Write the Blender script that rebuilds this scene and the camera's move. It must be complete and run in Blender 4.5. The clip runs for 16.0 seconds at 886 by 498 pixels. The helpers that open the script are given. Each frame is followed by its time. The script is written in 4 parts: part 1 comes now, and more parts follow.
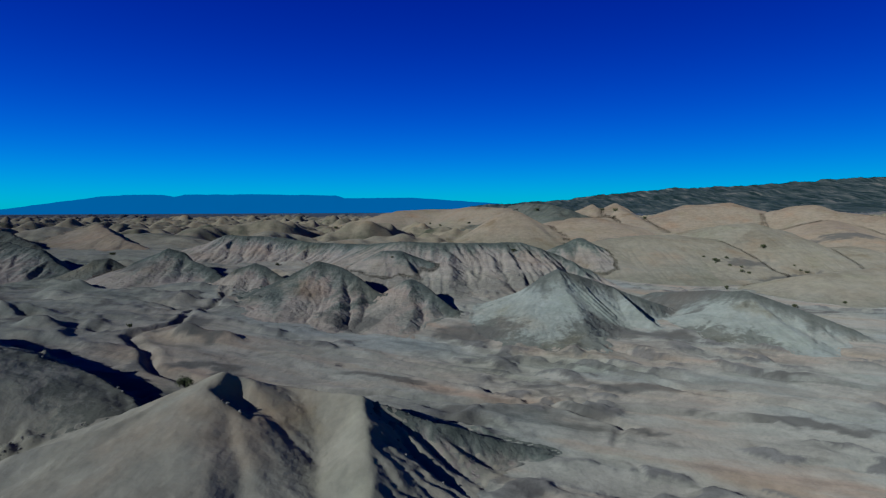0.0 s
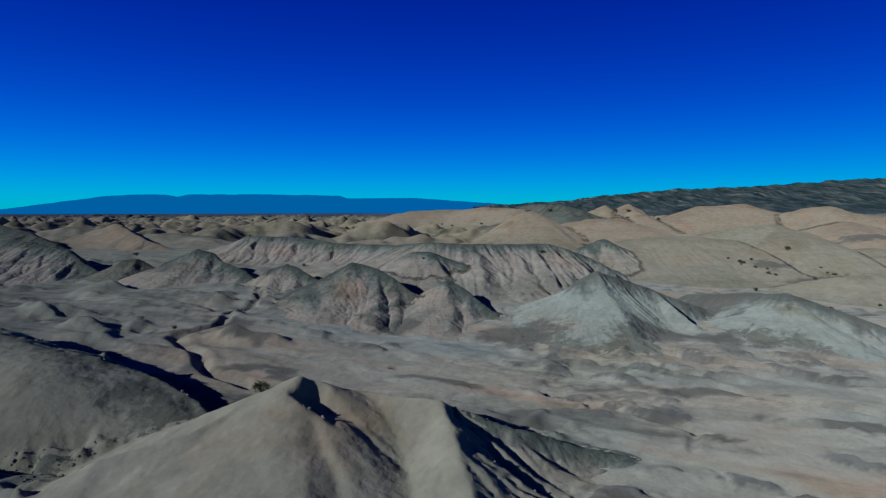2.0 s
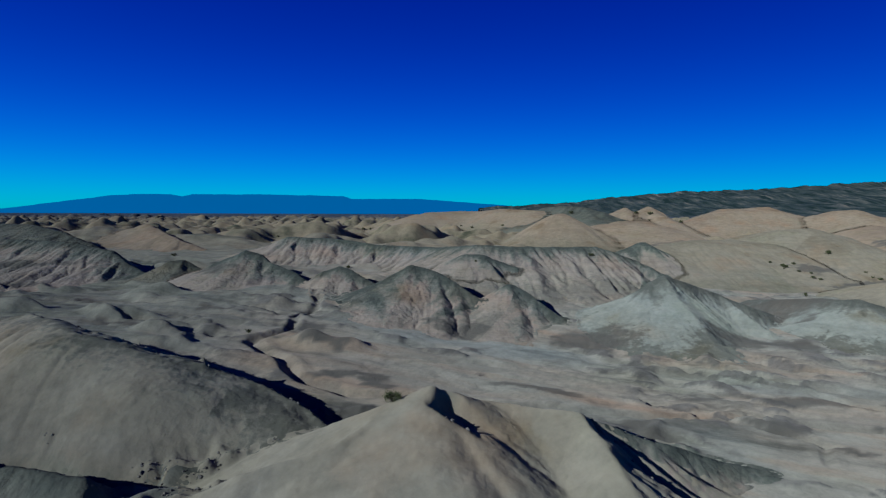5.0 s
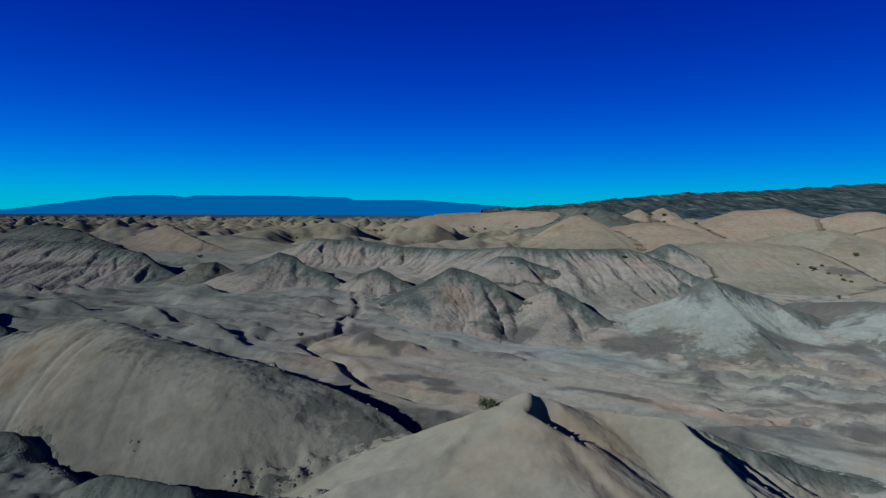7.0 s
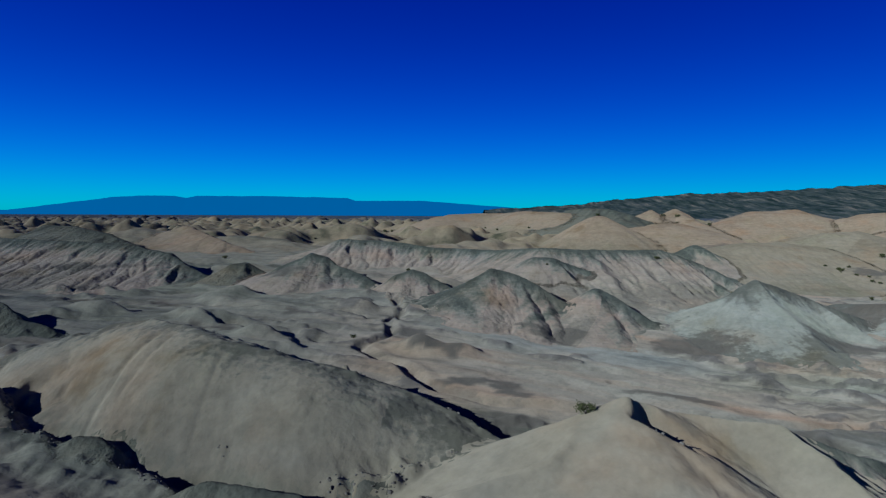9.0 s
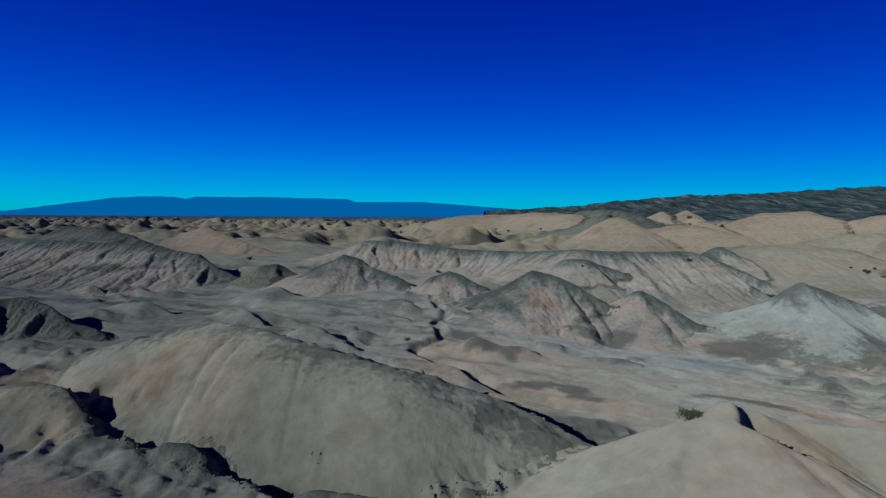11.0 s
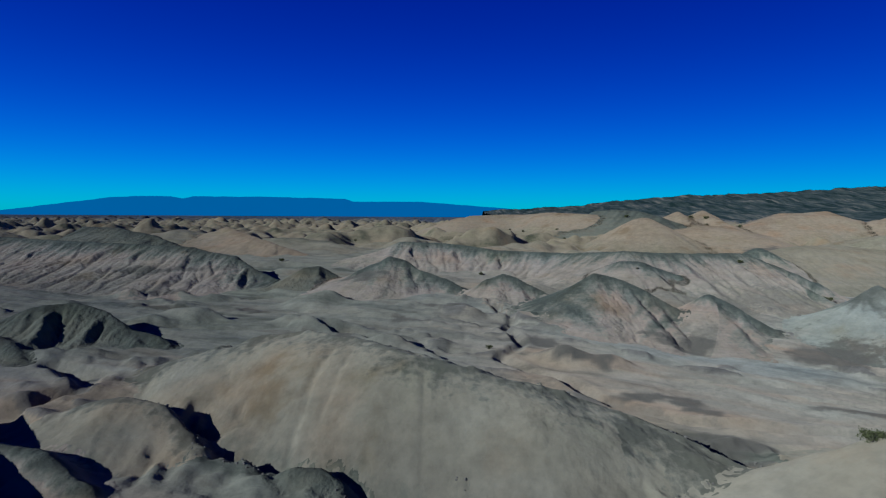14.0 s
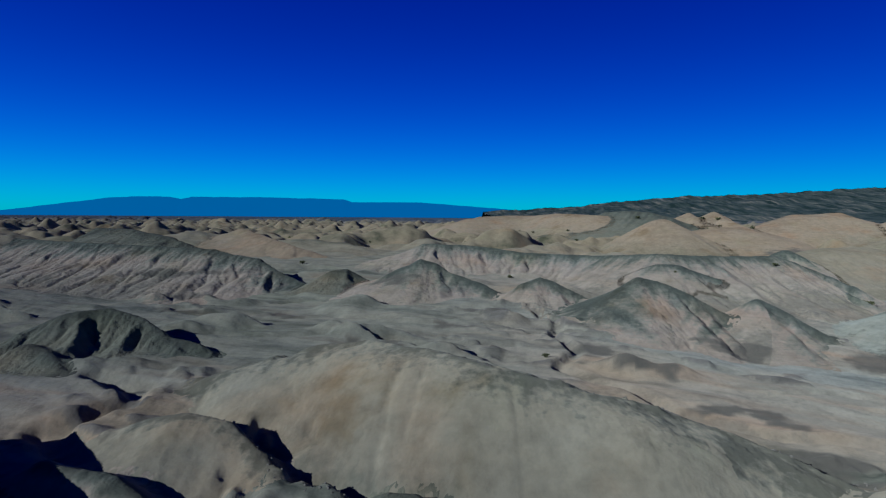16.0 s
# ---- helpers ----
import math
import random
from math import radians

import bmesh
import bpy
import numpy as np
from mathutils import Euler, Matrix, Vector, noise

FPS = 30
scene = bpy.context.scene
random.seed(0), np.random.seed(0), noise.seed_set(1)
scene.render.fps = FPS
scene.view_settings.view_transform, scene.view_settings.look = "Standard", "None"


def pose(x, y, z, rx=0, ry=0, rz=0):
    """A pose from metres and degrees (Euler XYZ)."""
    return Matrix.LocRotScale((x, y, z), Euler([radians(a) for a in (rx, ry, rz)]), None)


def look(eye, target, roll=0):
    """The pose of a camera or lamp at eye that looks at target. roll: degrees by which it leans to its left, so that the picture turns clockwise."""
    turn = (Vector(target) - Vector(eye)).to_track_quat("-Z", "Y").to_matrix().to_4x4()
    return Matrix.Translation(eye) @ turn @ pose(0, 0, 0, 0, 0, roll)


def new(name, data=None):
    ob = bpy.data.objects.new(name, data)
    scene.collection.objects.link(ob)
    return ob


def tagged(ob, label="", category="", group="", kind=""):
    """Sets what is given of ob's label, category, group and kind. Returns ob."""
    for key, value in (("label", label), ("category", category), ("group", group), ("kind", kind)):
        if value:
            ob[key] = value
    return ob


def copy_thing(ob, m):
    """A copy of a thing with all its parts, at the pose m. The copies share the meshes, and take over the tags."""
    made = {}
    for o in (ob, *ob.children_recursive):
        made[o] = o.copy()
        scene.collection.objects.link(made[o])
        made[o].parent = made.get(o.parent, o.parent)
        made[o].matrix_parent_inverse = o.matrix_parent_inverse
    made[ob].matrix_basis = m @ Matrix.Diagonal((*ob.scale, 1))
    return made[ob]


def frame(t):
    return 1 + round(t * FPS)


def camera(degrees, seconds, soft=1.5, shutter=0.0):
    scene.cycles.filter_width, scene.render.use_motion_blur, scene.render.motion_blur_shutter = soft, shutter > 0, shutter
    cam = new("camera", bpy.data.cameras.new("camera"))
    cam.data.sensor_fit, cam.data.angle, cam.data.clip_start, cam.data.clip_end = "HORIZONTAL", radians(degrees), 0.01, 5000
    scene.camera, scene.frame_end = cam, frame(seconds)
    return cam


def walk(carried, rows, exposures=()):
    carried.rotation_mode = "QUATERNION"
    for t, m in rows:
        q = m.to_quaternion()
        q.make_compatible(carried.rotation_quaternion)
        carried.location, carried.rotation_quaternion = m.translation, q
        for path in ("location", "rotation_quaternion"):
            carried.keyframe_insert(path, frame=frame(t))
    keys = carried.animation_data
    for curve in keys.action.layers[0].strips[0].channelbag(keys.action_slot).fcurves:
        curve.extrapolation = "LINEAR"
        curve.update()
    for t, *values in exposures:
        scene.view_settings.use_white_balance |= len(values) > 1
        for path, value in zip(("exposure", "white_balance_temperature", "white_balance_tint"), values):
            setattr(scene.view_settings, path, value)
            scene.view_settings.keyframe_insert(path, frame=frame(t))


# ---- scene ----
# Camera: a drone slides to its left over eroded clay badlands, a little forward towards the end.
cam = camera(75.0, 16.0, soft=1.25)
PATH = [
    (0, 0.00, -0.00, 30.00, 86.432, 0.278, -0.008),
    (0.5, -1.84, 0.21, 30.05, 86.444, 0.312, 0.082),
    (1, -4.15, 0.44, 30.08, 86.443, 0.307, 0.120),
    (1.5, -6.51, 0.81, 30.14, 86.458, 0.221, 0.150),
    (2, -8.88, 1.14, 30.22, 86.467, 0.152, 0.173),
    (2.5, -11.29, 1.49, 30.28, 86.485, 0.069, 0.215),
    (3, -13.70, 1.83, 30.36, 86.482, 0.021, 0.272),
    (3.5, -16.13, 2.18, 30.43, 86.496, -0.027, 0.327),
    (4, -18.66, 2.66, 30.44, 86.512, -0.095, 0.342),
    (6.5, -31.34, 4.50, 30.67, 86.668, -0.230, 0.487),
    (7, -33.82, 4.81, 30.66, 86.688, -0.207, 0.533),
    (7.5, -36.26, 5.15, 30.65, 86.711, -0.246, 0.508),
    (8, -38.82, 5.42, 30.61, 86.735, -0.254, 0.526),
    (8.5, -41.39, 5.77, 30.57, 86.754, -0.262, 0.549),
    (9, -43.93, 6.07, 30.56, 86.765, -0.252, 0.548),
    (11.5, -56.90, 7.67, 30.60, 86.896, -0.317, 0.353),
    (12, -59.50, 8.27, 30.64, 86.886, -0.314, 0.273),
    (12.5, -62.12, 9.23, 30.68, 86.885, -0.328, 0.189),
    (13, -64.63, 10.29, 30.69, 86.872, -0.344, 0.133),
    (13.5, -67.03, 11.37, 30.70, 86.869, -0.336, 0.085),
    (14, -69.57, 12.49, 30.77, 86.860, -0.338, 0.028),
    (14.5, -71.93, 13.62, 30.80, 86.874, -0.350, -0.016),
    (15, -74.31, 14.78, 30.87, 86.901, -0.381, -0.082),
    (15.5, -76.63, 15.92, 30.94, 86.945, -0.372, -0.115),
    (16, -78.97, 16.82, 31.03, 86.927, -0.387, -0.151),
]

walk(cam, [(t, pose(x, y, z, rx, ry, rz)) for t, x, y, z, rx, ry, rz in PATH], exposures=[(0.0, 0.31, 5400, 9), (16.0, 0.31, 5400, 9)])

# ---- light: clear low sun from the left and a little behind, deep blue sky ----
SUN_FROM = Vector((-0.72, -0.56, 0.40)).normalized()
sun_data = bpy.data.lights.new("sun", "SUN")
sun_data.energy, sun_data.angle, sun_data.color = 5.0, radians(0.5), (1.0, 0.985, 0.98)
sun = new("sun", sun_data)
sun.matrix_basis = look((0, 0, 300), Vector((0, 0, 300)) - SUN_FROM)

world = bpy.data.worlds.new("clear_sky")
scene.world = world
world.use_nodes = True
wn, wl = world.node_tree.nodes, world.node_tree.links
wn.clear()
sky = wn.new("ShaderNodeTexSky")
sky.sky_type, sky.sun_disc = "NISHITA", False
sky.sun_elevation = math.asin(SUN_FROM.z)
sky.sun_rotation = math.atan2(SUN_FROM.x, SUN_FROM.y)
sky.altitude, sky.air_density, sky.dust_density, sky.ozone_density = 1500, 1.0, 0.2, 3.0
split, join = wn.new("ShaderNodeSeparateColor"), wn.new("ShaderNodeCombineColor")
wl.new(sky.outputs[0], split.inputs[0])
# The sky darkens with height alone: the same clear gradient all round.
place, axes, level, turned = wn.new("ShaderNodeTexCoord"), wn.new("ShaderNodeSeparateXYZ"), wn.new("ShaderNodeMath"), wn.new("ShaderNodeCombineXYZ")
root = wn.new("ShaderNodeMath")
wl.new(place.outputs["Generated"], axes.inputs[0])
level.operation, root.operation = "MULTIPLY", "SQRT"
wl.new(axes.outputs[2], level.inputs[0])
wl.new(axes.outputs[2], level.inputs[1])
rest = wn.new("ShaderNodeMath")
rest.operation, rest.use_clamp = "SUBTRACT", True
rest.inputs[0].default_value = 1.0
wl.new(level.outputs[0], rest.inputs[1])
wl.new(rest.outputs[0], root.inputs[0])
wl.new(root.outputs[0], turned.inputs[1])
wl.new(axes.outputs[2], turned.inputs[2])
wl.new(turned.outputs[0], sky.inputs[0])
# The film's deep, saturated rendering of the blue.
for n, (power, gain) in enumerate(((3.0, 0.00002), (2.4, 0.00265), (1.35, 0.0345))):
    p, g = wn.new("ShaderNodeMath"), wn.new("ShaderNodeMath")
    p.operation, g.operation = "POWER", "MULTIPLY"
    p.inputs[1].default_value, g.inputs[1].default_value = power, gain
    wl.new(split.outputs[n], p.inputs[0])
    wl.new(p.outputs[0], g.inputs[0])
    wl.new(g.outputs[0], join.inputs[n])
bg, out = wn.new("ShaderNodeBackground"), wn.new("ShaderNodeOutputWorld")
bg.inputs[1].default_value = 1.0
wl.new(join.outputs[0], bg.inputs[0])
wl.new(bg.outputs[0], out.inputs[0])


# ---- noise ----
PERM = np.random.RandomState(7).permutation(4096)
GRAD = np.random.RandomState(8).normal(size=(4096, 3))
GRAD /= np.linalg.norm(GRAD, axis=1)[:, None]


def fade(f):
    return f * f * f * (f * (f * 6 - 15) + 10)


def perlin(x, y, z=0.0):
    """Gradient noise, about -0.7 to 0.7."""
    if np.ndim(z):
        x, y, z = np.broadcast_arrays(np.asarray(x, float), np.asarray(y, float), np.asarray(z, float))
        floor = np.floor(z).astype(np.int64)
        f = z - floor
        return plane(x, y, floor, f) * (1 - fade(f)) + plane(x, y, floor + 1, f - 1) * fade(f)
    x, y = np.broadcast_arrays(np.asarray(x, float), np.asarray(y, float))
    floor = math.floor(z)
    f = z - floor
    w = fade(f)
    # At one level the two layers of gradients blend into one table.
    low, high = GRAD[PERM[(np.arange(4096) + floor) & 4095]], GRAD[PERM[(np.arange(4096) + floor + 1) & 4095]]
    tables = (low[:, 0] * (1 - w) + high[:, 0] * w, low[:, 1] * (1 - w) + high[:, 1] * w, low[:, 2] * f * (1 - w) + high[:, 2] * (f - 1) * w)
    return lattice(x, y, lambda h: h, *tables)


def plane(x, y, floor, f):
    return lattice(x, y, lambda h: PERM[(h + floor) & 4095], GRAD[:, 0], GRAD[:, 1], GRAD[:, 2], f)


def lattice(x, y, level, gx, gy, gz, f=1.0):
    xi, yi = np.floor(x).astype(np.int64), np.floor(y).astype(np.int64)
    xf, yf = x - xi, y - yi
    u, v = fade(xf), fade(yf)
    rows = []
    for a in (0, 1):
        column = PERM[(xi + a) & 4095] + yi
        ends = []
        for b in (0, 1):
            h = level(PERM[(column + b) & 4095])
            ends.append(gx[h] * (xf - a) + gy[h] * (yf - b) + gz[h] * f)
        rows.append(ends[0] + (ends[1] - ends[0]) * v)
    return rows[0] + (rows[1] - rows[0]) * u


def fbm(x, y, z=0.0, octaves=4):
    total, size = 0.0, 1.0
    for n in range(octaves):
        total = total + size * perlin(x * 2**n + 17.3 * n, y * 2**n - 9.1 * n, z + 5.7 * n)
        size *= 0.5
    return total


def smooth(a, b, v):
    f = np.clip((v - a) / (b - a), 0, 1)
    return f * f * (3 - 2 * f)


def bump_at(x, y, cx, cy, r):
    return np.exp(-((x - cx) ** 2 + (y - cy) ** 2) / (r * r))


# ---- the lie of the land ----
def along(x, y, pts):
    """Distance to a line of points in plan, and the length along it of the nearest place."""
    best, where, start = np.full(np.shape(x), 1e9), np.zeros(np.shape(x)), 0.0
    for (ax, ay), (bx, by) in zip(pts, pts[1:]):
        length = math.hypot(bx - ax, by - ay)
        f = np.clip(((x - ax) * (bx - ax) + (y - ay) * (by - ay)) / length**2, 0, 1)
        d = np.hypot(x - ax - f * (bx - ax), y - ay - f * (by - ay))
        near = d < best
        best, where = np.where(near, d, best), np.where(near, start + f * length, where)
        start += length
    return best, where


# Dry channels cut into the flats: line, half width, depth.
CHANNELS = [
    ([(-58, 152), (-54, 140), (-57, 128), (-55, 117), (-60, 108), (-52, 100), (-47, 92), (-38, 86), (-22, 84), (0, 84), (22, 84), (45, 78)], 0.8, 0.9),
    ([(-150, 168), (-130, 160), (-112, 166), (-95, 156), (-78, 152), (-60, 150)], 0.9, 0.8),
    ([(-20, 140), (-18, 128), (-8, 120), (4, 116), (20, 114), (34, 100), (50, 92)], 0.8, 0.7),
    ([(-100, 76), (-92, 73.5), (-83, 69), (-74, 65.5), (-66, 61.5), (-56, 59.5), (-48, 61.5), (-41, 66.5), (-36.5, 71)], 1.7, 2.0),
    ([(-130, 100), (-120, 95), (-118, 88), (-124, 82), (-116, 74)], 1.2, 1.2),
    ([(19, 88), (20, 81), (23, 78), (24, 74), (21, 70)], 0.4, 0.45),
    ([(60, 80), (48, 86), (40, 90), (33, 97), (27, 103), (20, 108)], 0.5, 0.8),
    ([(72, 94), (58, 99), (46, 104), (36, 112), (26, 118)], 0.5, 0.8),
    ([(25, 74), (16, 82), (10, 88), (4, 93), (-6, 97), (-18, 98)], 0.45, 0.8),
    ([(-32, 100), (-22, 104), (-8, 104), (6, 100), (14, 96)], 0.4, 0.6),
    ([(-140, 150), (-122, 144), (-104, 146), (-88, 138), (-74, 140), (-60, 132)], 0.8, 1.0),
    ([(-128, 128), (-112, 124), (-96, 126), (-82, 118), (-66, 120)], 0.7, 0.9),
    ([(-14, 66), (-15, 60), (-15.8, 55), (-19, 47)], 0.4, 0.8),
]


def bed_noise(x, y):
    """Where thin beds lie over one another on the flats."""
    fx, fy = 0.95 * x - 0.31 * y, 0.31 * x + 0.95 * y
    return fbm(fx / 14, fy / 7.5, 12.7, 5)


def crumb_at(x, y):
    """Where the flats are broken into small islands and rills; elsewhere smooth silt lies."""
    fx, fy = 0.95 * x - 0.31 * y, 0.31 * x + 0.95 * y
    v = smooth(0.0, 0.3, fbm(fx / 40, fy / 16, 3.1, 3))
    for cx, cy, size in ((18, 92, 13), (34, 108, 12), (2, 74, 9), (56, 112, 14), (-58, 140, 16), (-40, 66, 9), (-112, 92, 14)):
        v = np.maximum(v, 1.1 * bump_at(x, y, cx, cy, size))
    return np.clip(v * (0.75 + 0.8 * perlin(x / 6, y / 4, 14.0)), 0, 1)


def island_at(x, y):
    """Low dark-topped islands that the wash has left standing in the broken flats."""
    fx, fy = 0.95 * x - 0.31 * y, 0.31 * x + 0.95 * y
    n = perlin(fx / 6.5 + 0.5 * perlin(x / 4, y / 4, 33.0), fy / 3.4, 29.0) + 0.35 * perlin(fx / 2.2, fy / 1.4, 37.0)
    return smooth(0.1, 0.16, n) * smooth(0.15, 0.45, crumb_at(x, y)) * (1 - smooth(180, 260, y))


def floor_height(x, y):
    """The ground without its hills."""
    xs, ys = np.clip(x, -85, 120) / 100, (np.clip(y, 20, 280) - 100) / 100
    z = 4.1 - 4.32 * xs + 5.67 * ys
    z = z - 1.9 * bump_at(x, y, 6, 106, 24) - 2.2 * bump_at(x, y, -20, 130, 14) + 3.0 * bump_at(x, y, 0, 178, 28)
    z = z - 2.5 * bump_at(x, y, 80, 226, 36) - 2.4 * bump_at(x, y, -145, 175, 50) - 1.0 * bump_at(x, y, -112, 152, 16)
    z = z - 5.0 * bump_at(x, y, 140, 265, 75)
    far = smooth(230, 420, y - 0.5 * np.clip(x, 0, 260))
    z = z * (1 - far) + 15.0 * far
    z = z + 17 * smooth(1300, 2600, y)
    # Low hummocks drawn out along the run of the wash, small scarps where thin beds end, and fine rills.
    fx, fy = 0.95 * x - 0.31 * y, 0.31 * x + 0.95 * y
    near = 1 - smooth(220, 400, y)
    beds = bed_noise(x, y)
    patch = crumb_at(x, y)
    z = z + near * (0.5 * fbm(fx / 30, fy / 13, 1.7, 3) + patch * (0.7 * np.abs(perlin(fx / 13, fy / 6.5, 4.4)) + 0.6 * np.abs(perlin(fx / 4.5, fy / 2.6, 7.4)) - 0.4))
    z = z + near * (0.25 + 0.75 * patch) * (0.5 * smooth(-0.015, 0.015, beds) + 0.5 * smooth(0.2, 0.23, beds) - 0.55 * smooth(-0.2, -0.23, beds))
    z = z + near * (0.08 + patch) * 0.4 * (np.abs(perlin(fx / 2.4, fy / 1.3, 6.2)) - 0.3)
    z = z + 0.55 * island_at(x, y)
    # Low swells with a steeper east side on the western flats.
    swell = perlin(fx / 19 + 0.35 * perlin(fx / 12, fy / 8, 73.0), fy / 8.5, 71.0) + 0.3 * perlin(fx / 7, fy / 4, 75.0)
    z = z + 3.2 * smooth(0.08, 0.62, swell) * smooth(-28, -48, x) * smooth(96, 110, y) * (1 - smooth(190, 230, y))
    d, s = along(x, y, CHANNELS[3][0])
    z = z + (1 - smooth(7, 13, d)) * (2.7 * np.abs(perlin(x / 3.0 + 0.4 * perlin(x / 2, y / 2, 66.0), y / 2.8, 61.0)) + 1.1 * np.abs(perlin(x / 1.5, y / 1.5, 67.0)) + 1.4 * perlin(x / 6.0, y / 6.0, 63.0) - 1.0)
    for pts, half, depth in CHANNELS:
        d, s = along(x + 1.6 * perlin(x / 6, y / 6, 8), y + 1.6 * perlin(x / 6, y / 6, 11), pts)
        z = z - depth * (1 - smooth(half * 0.5, half * 1.6, d)) + 0.25 * np.exp(-(((d - 2.2 * half) / half) ** 2))
    # Far badlands: many low eroded mounds.
    wild = smooth(235, 330, y - 0.5 * np.maximum(x, 0)) * (1 - smooth(1500, 2400, y))
    z = z + wild * (24 * np.abs(fbm(x / 50 + 0.3 * perlin(x / 60, y / 60, 4), y / 62, 2.2, 4)) - 4 + 5 * fbm(x / 260, y / 260, 5.0, 2))
    return z


def mesh_object(name, co, faces, attributes=(), origin=(0, 0, 0)):
    me = bpy.data.meshes.new(name)
    me.vertices.add(len(co))
    me.vertices.foreach_set("co", (co - np.array(origin)).astype(np.float32).ravel())
    me.loops.add(faces.size)
    me.loops.foreach_set("vertex_index", faces.ravel().astype(np.int32))
    me.polygons.add(len(faces))
    me.polygons.foreach_set("loop_start", (np.arange(len(faces)) * faces.shape[1]).astype(np.int32))
    me.polygons.foreach_set("use_smooth", np.ones(len(faces), bool))
    for key, values in attributes:
        me.attributes.new(key, "FLOAT", "POINT").data.foreach_set("value", values.astype(np.float32))
    me.update(calc_edges=True)
    me.validate()
    ob = new(name, me)
    ob.location = origin
    return ob


def grid_faces(rows, cols):
    i = np.arange((rows - 1) * cols).reshape(rows - 1, cols)[:, :-1].ravel()
    return np.stack([i, i + 1, i + cols + 1, i + cols], 1)


# ---- materials ----
def nodes_of(name):
    m = bpy.data.materials.new(name)
    m.use_nodes = True
    n, l = m.node_tree.nodes, m.node_tree.links
    n.clear()
    o, b = n.new("ShaderNodeOutputMaterial"), n.new("ShaderNodeBsdfPrincipled")
    b.inputs["Roughness"].default_value = 0.95
    b.inputs["Specular IOR Level"].default_value = 0.1
    b.inputs["Diffuse Roughness"].default_value = 0.8
    l.new(b.outputs[0], o.inputs[0])
    return m, n, l, b


def noise_node(n, l, vector, scale, detail=4.0, rough=0.55):
    t = n.new("ShaderNodeTexNoise")
    t.inputs["Scale"].default_value, t.inputs["Detail"].default_value, t.inputs["Roughness"].default_value = scale, detail, rough
    l.new(vector, t.inputs["Vector"])
    return t.outputs["Fac"]


def mapped(n, l, vector, scale=(1, 1, 1), turn=0.0):
    m = n.new("ShaderNodeMapping")
    m.vector_type = "POINT"
    m.inputs["Scale"].default_value, m.inputs["Rotation"].default_value = scale, (0, 0, turn)
    l.new(vector, m.inputs["Vector"])
    return m.outputs[0]


CLAY_CAST = (0.387, 0.405, 0.318)


def cast(stops):
    return [(place, tuple(c * k for c, k in zip(colour, CLAY_CAST))) for place, colour in stops]


def ramp_node(n, l, value, stops):
    r = n.new("ShaderNodeValToRGB")
    e = r.color_ramp.elements
    while len(e) < len(stops):
        e.new(0.5)
    for item, (place, colour) in zip(e, stops):
        item.position, item.color = place, (*colour, 1)
    l.new(value, r.inputs[0])
    return r.outputs[0]


def math_node(n, l, kind, a, b):
    m = n.new("ShaderNodeMath")
    m.operation = kind
    for slot, v in enumerate((a, b)):
        if isinstance(v, (int, float)):
            m.inputs[slot].default_value = v
        else:
            l.new(v, m.inputs[slot])
    return m.outputs[0]


def mix_node(n, l, fac, a, b, blend="MIX"):
    m = n.new("ShaderNodeMix")
    m.data_type, m.blend_type = "RGBA", blend
    for slot, v in ((0, fac), (6, a), (7, b)):
        if isinstance(v, (int, float)):
            m.inputs[slot].default_value = v
        elif isinstance(v, tuple):
            m.inputs[slot].default_value = (*v, 1)
        else:
            l.new(v, m.inputs[slot])
    return m.outputs[2]


def grey(v):
    return (v, v, v)


def hue_stains(n, l, colour, vector, scale):
    """Rusty and sage-green stains that iron and lichen leave in the clay."""
    rust = noise_node(n, l, vector, scale, 6.0, 0.6)
    colour = mix_node(n, l, 1.0, colour, ramp_node(n, l, rust, [(0.34, (0.97, 1.0, 0.95)), (0.46, grey(1.0)), (0.55, grey(1.0)), (0.64, (1.04, 0.97, 0.93)), (0.74, (1.05, 0.9, 0.8))]), "MULTIPLY")
    return colour


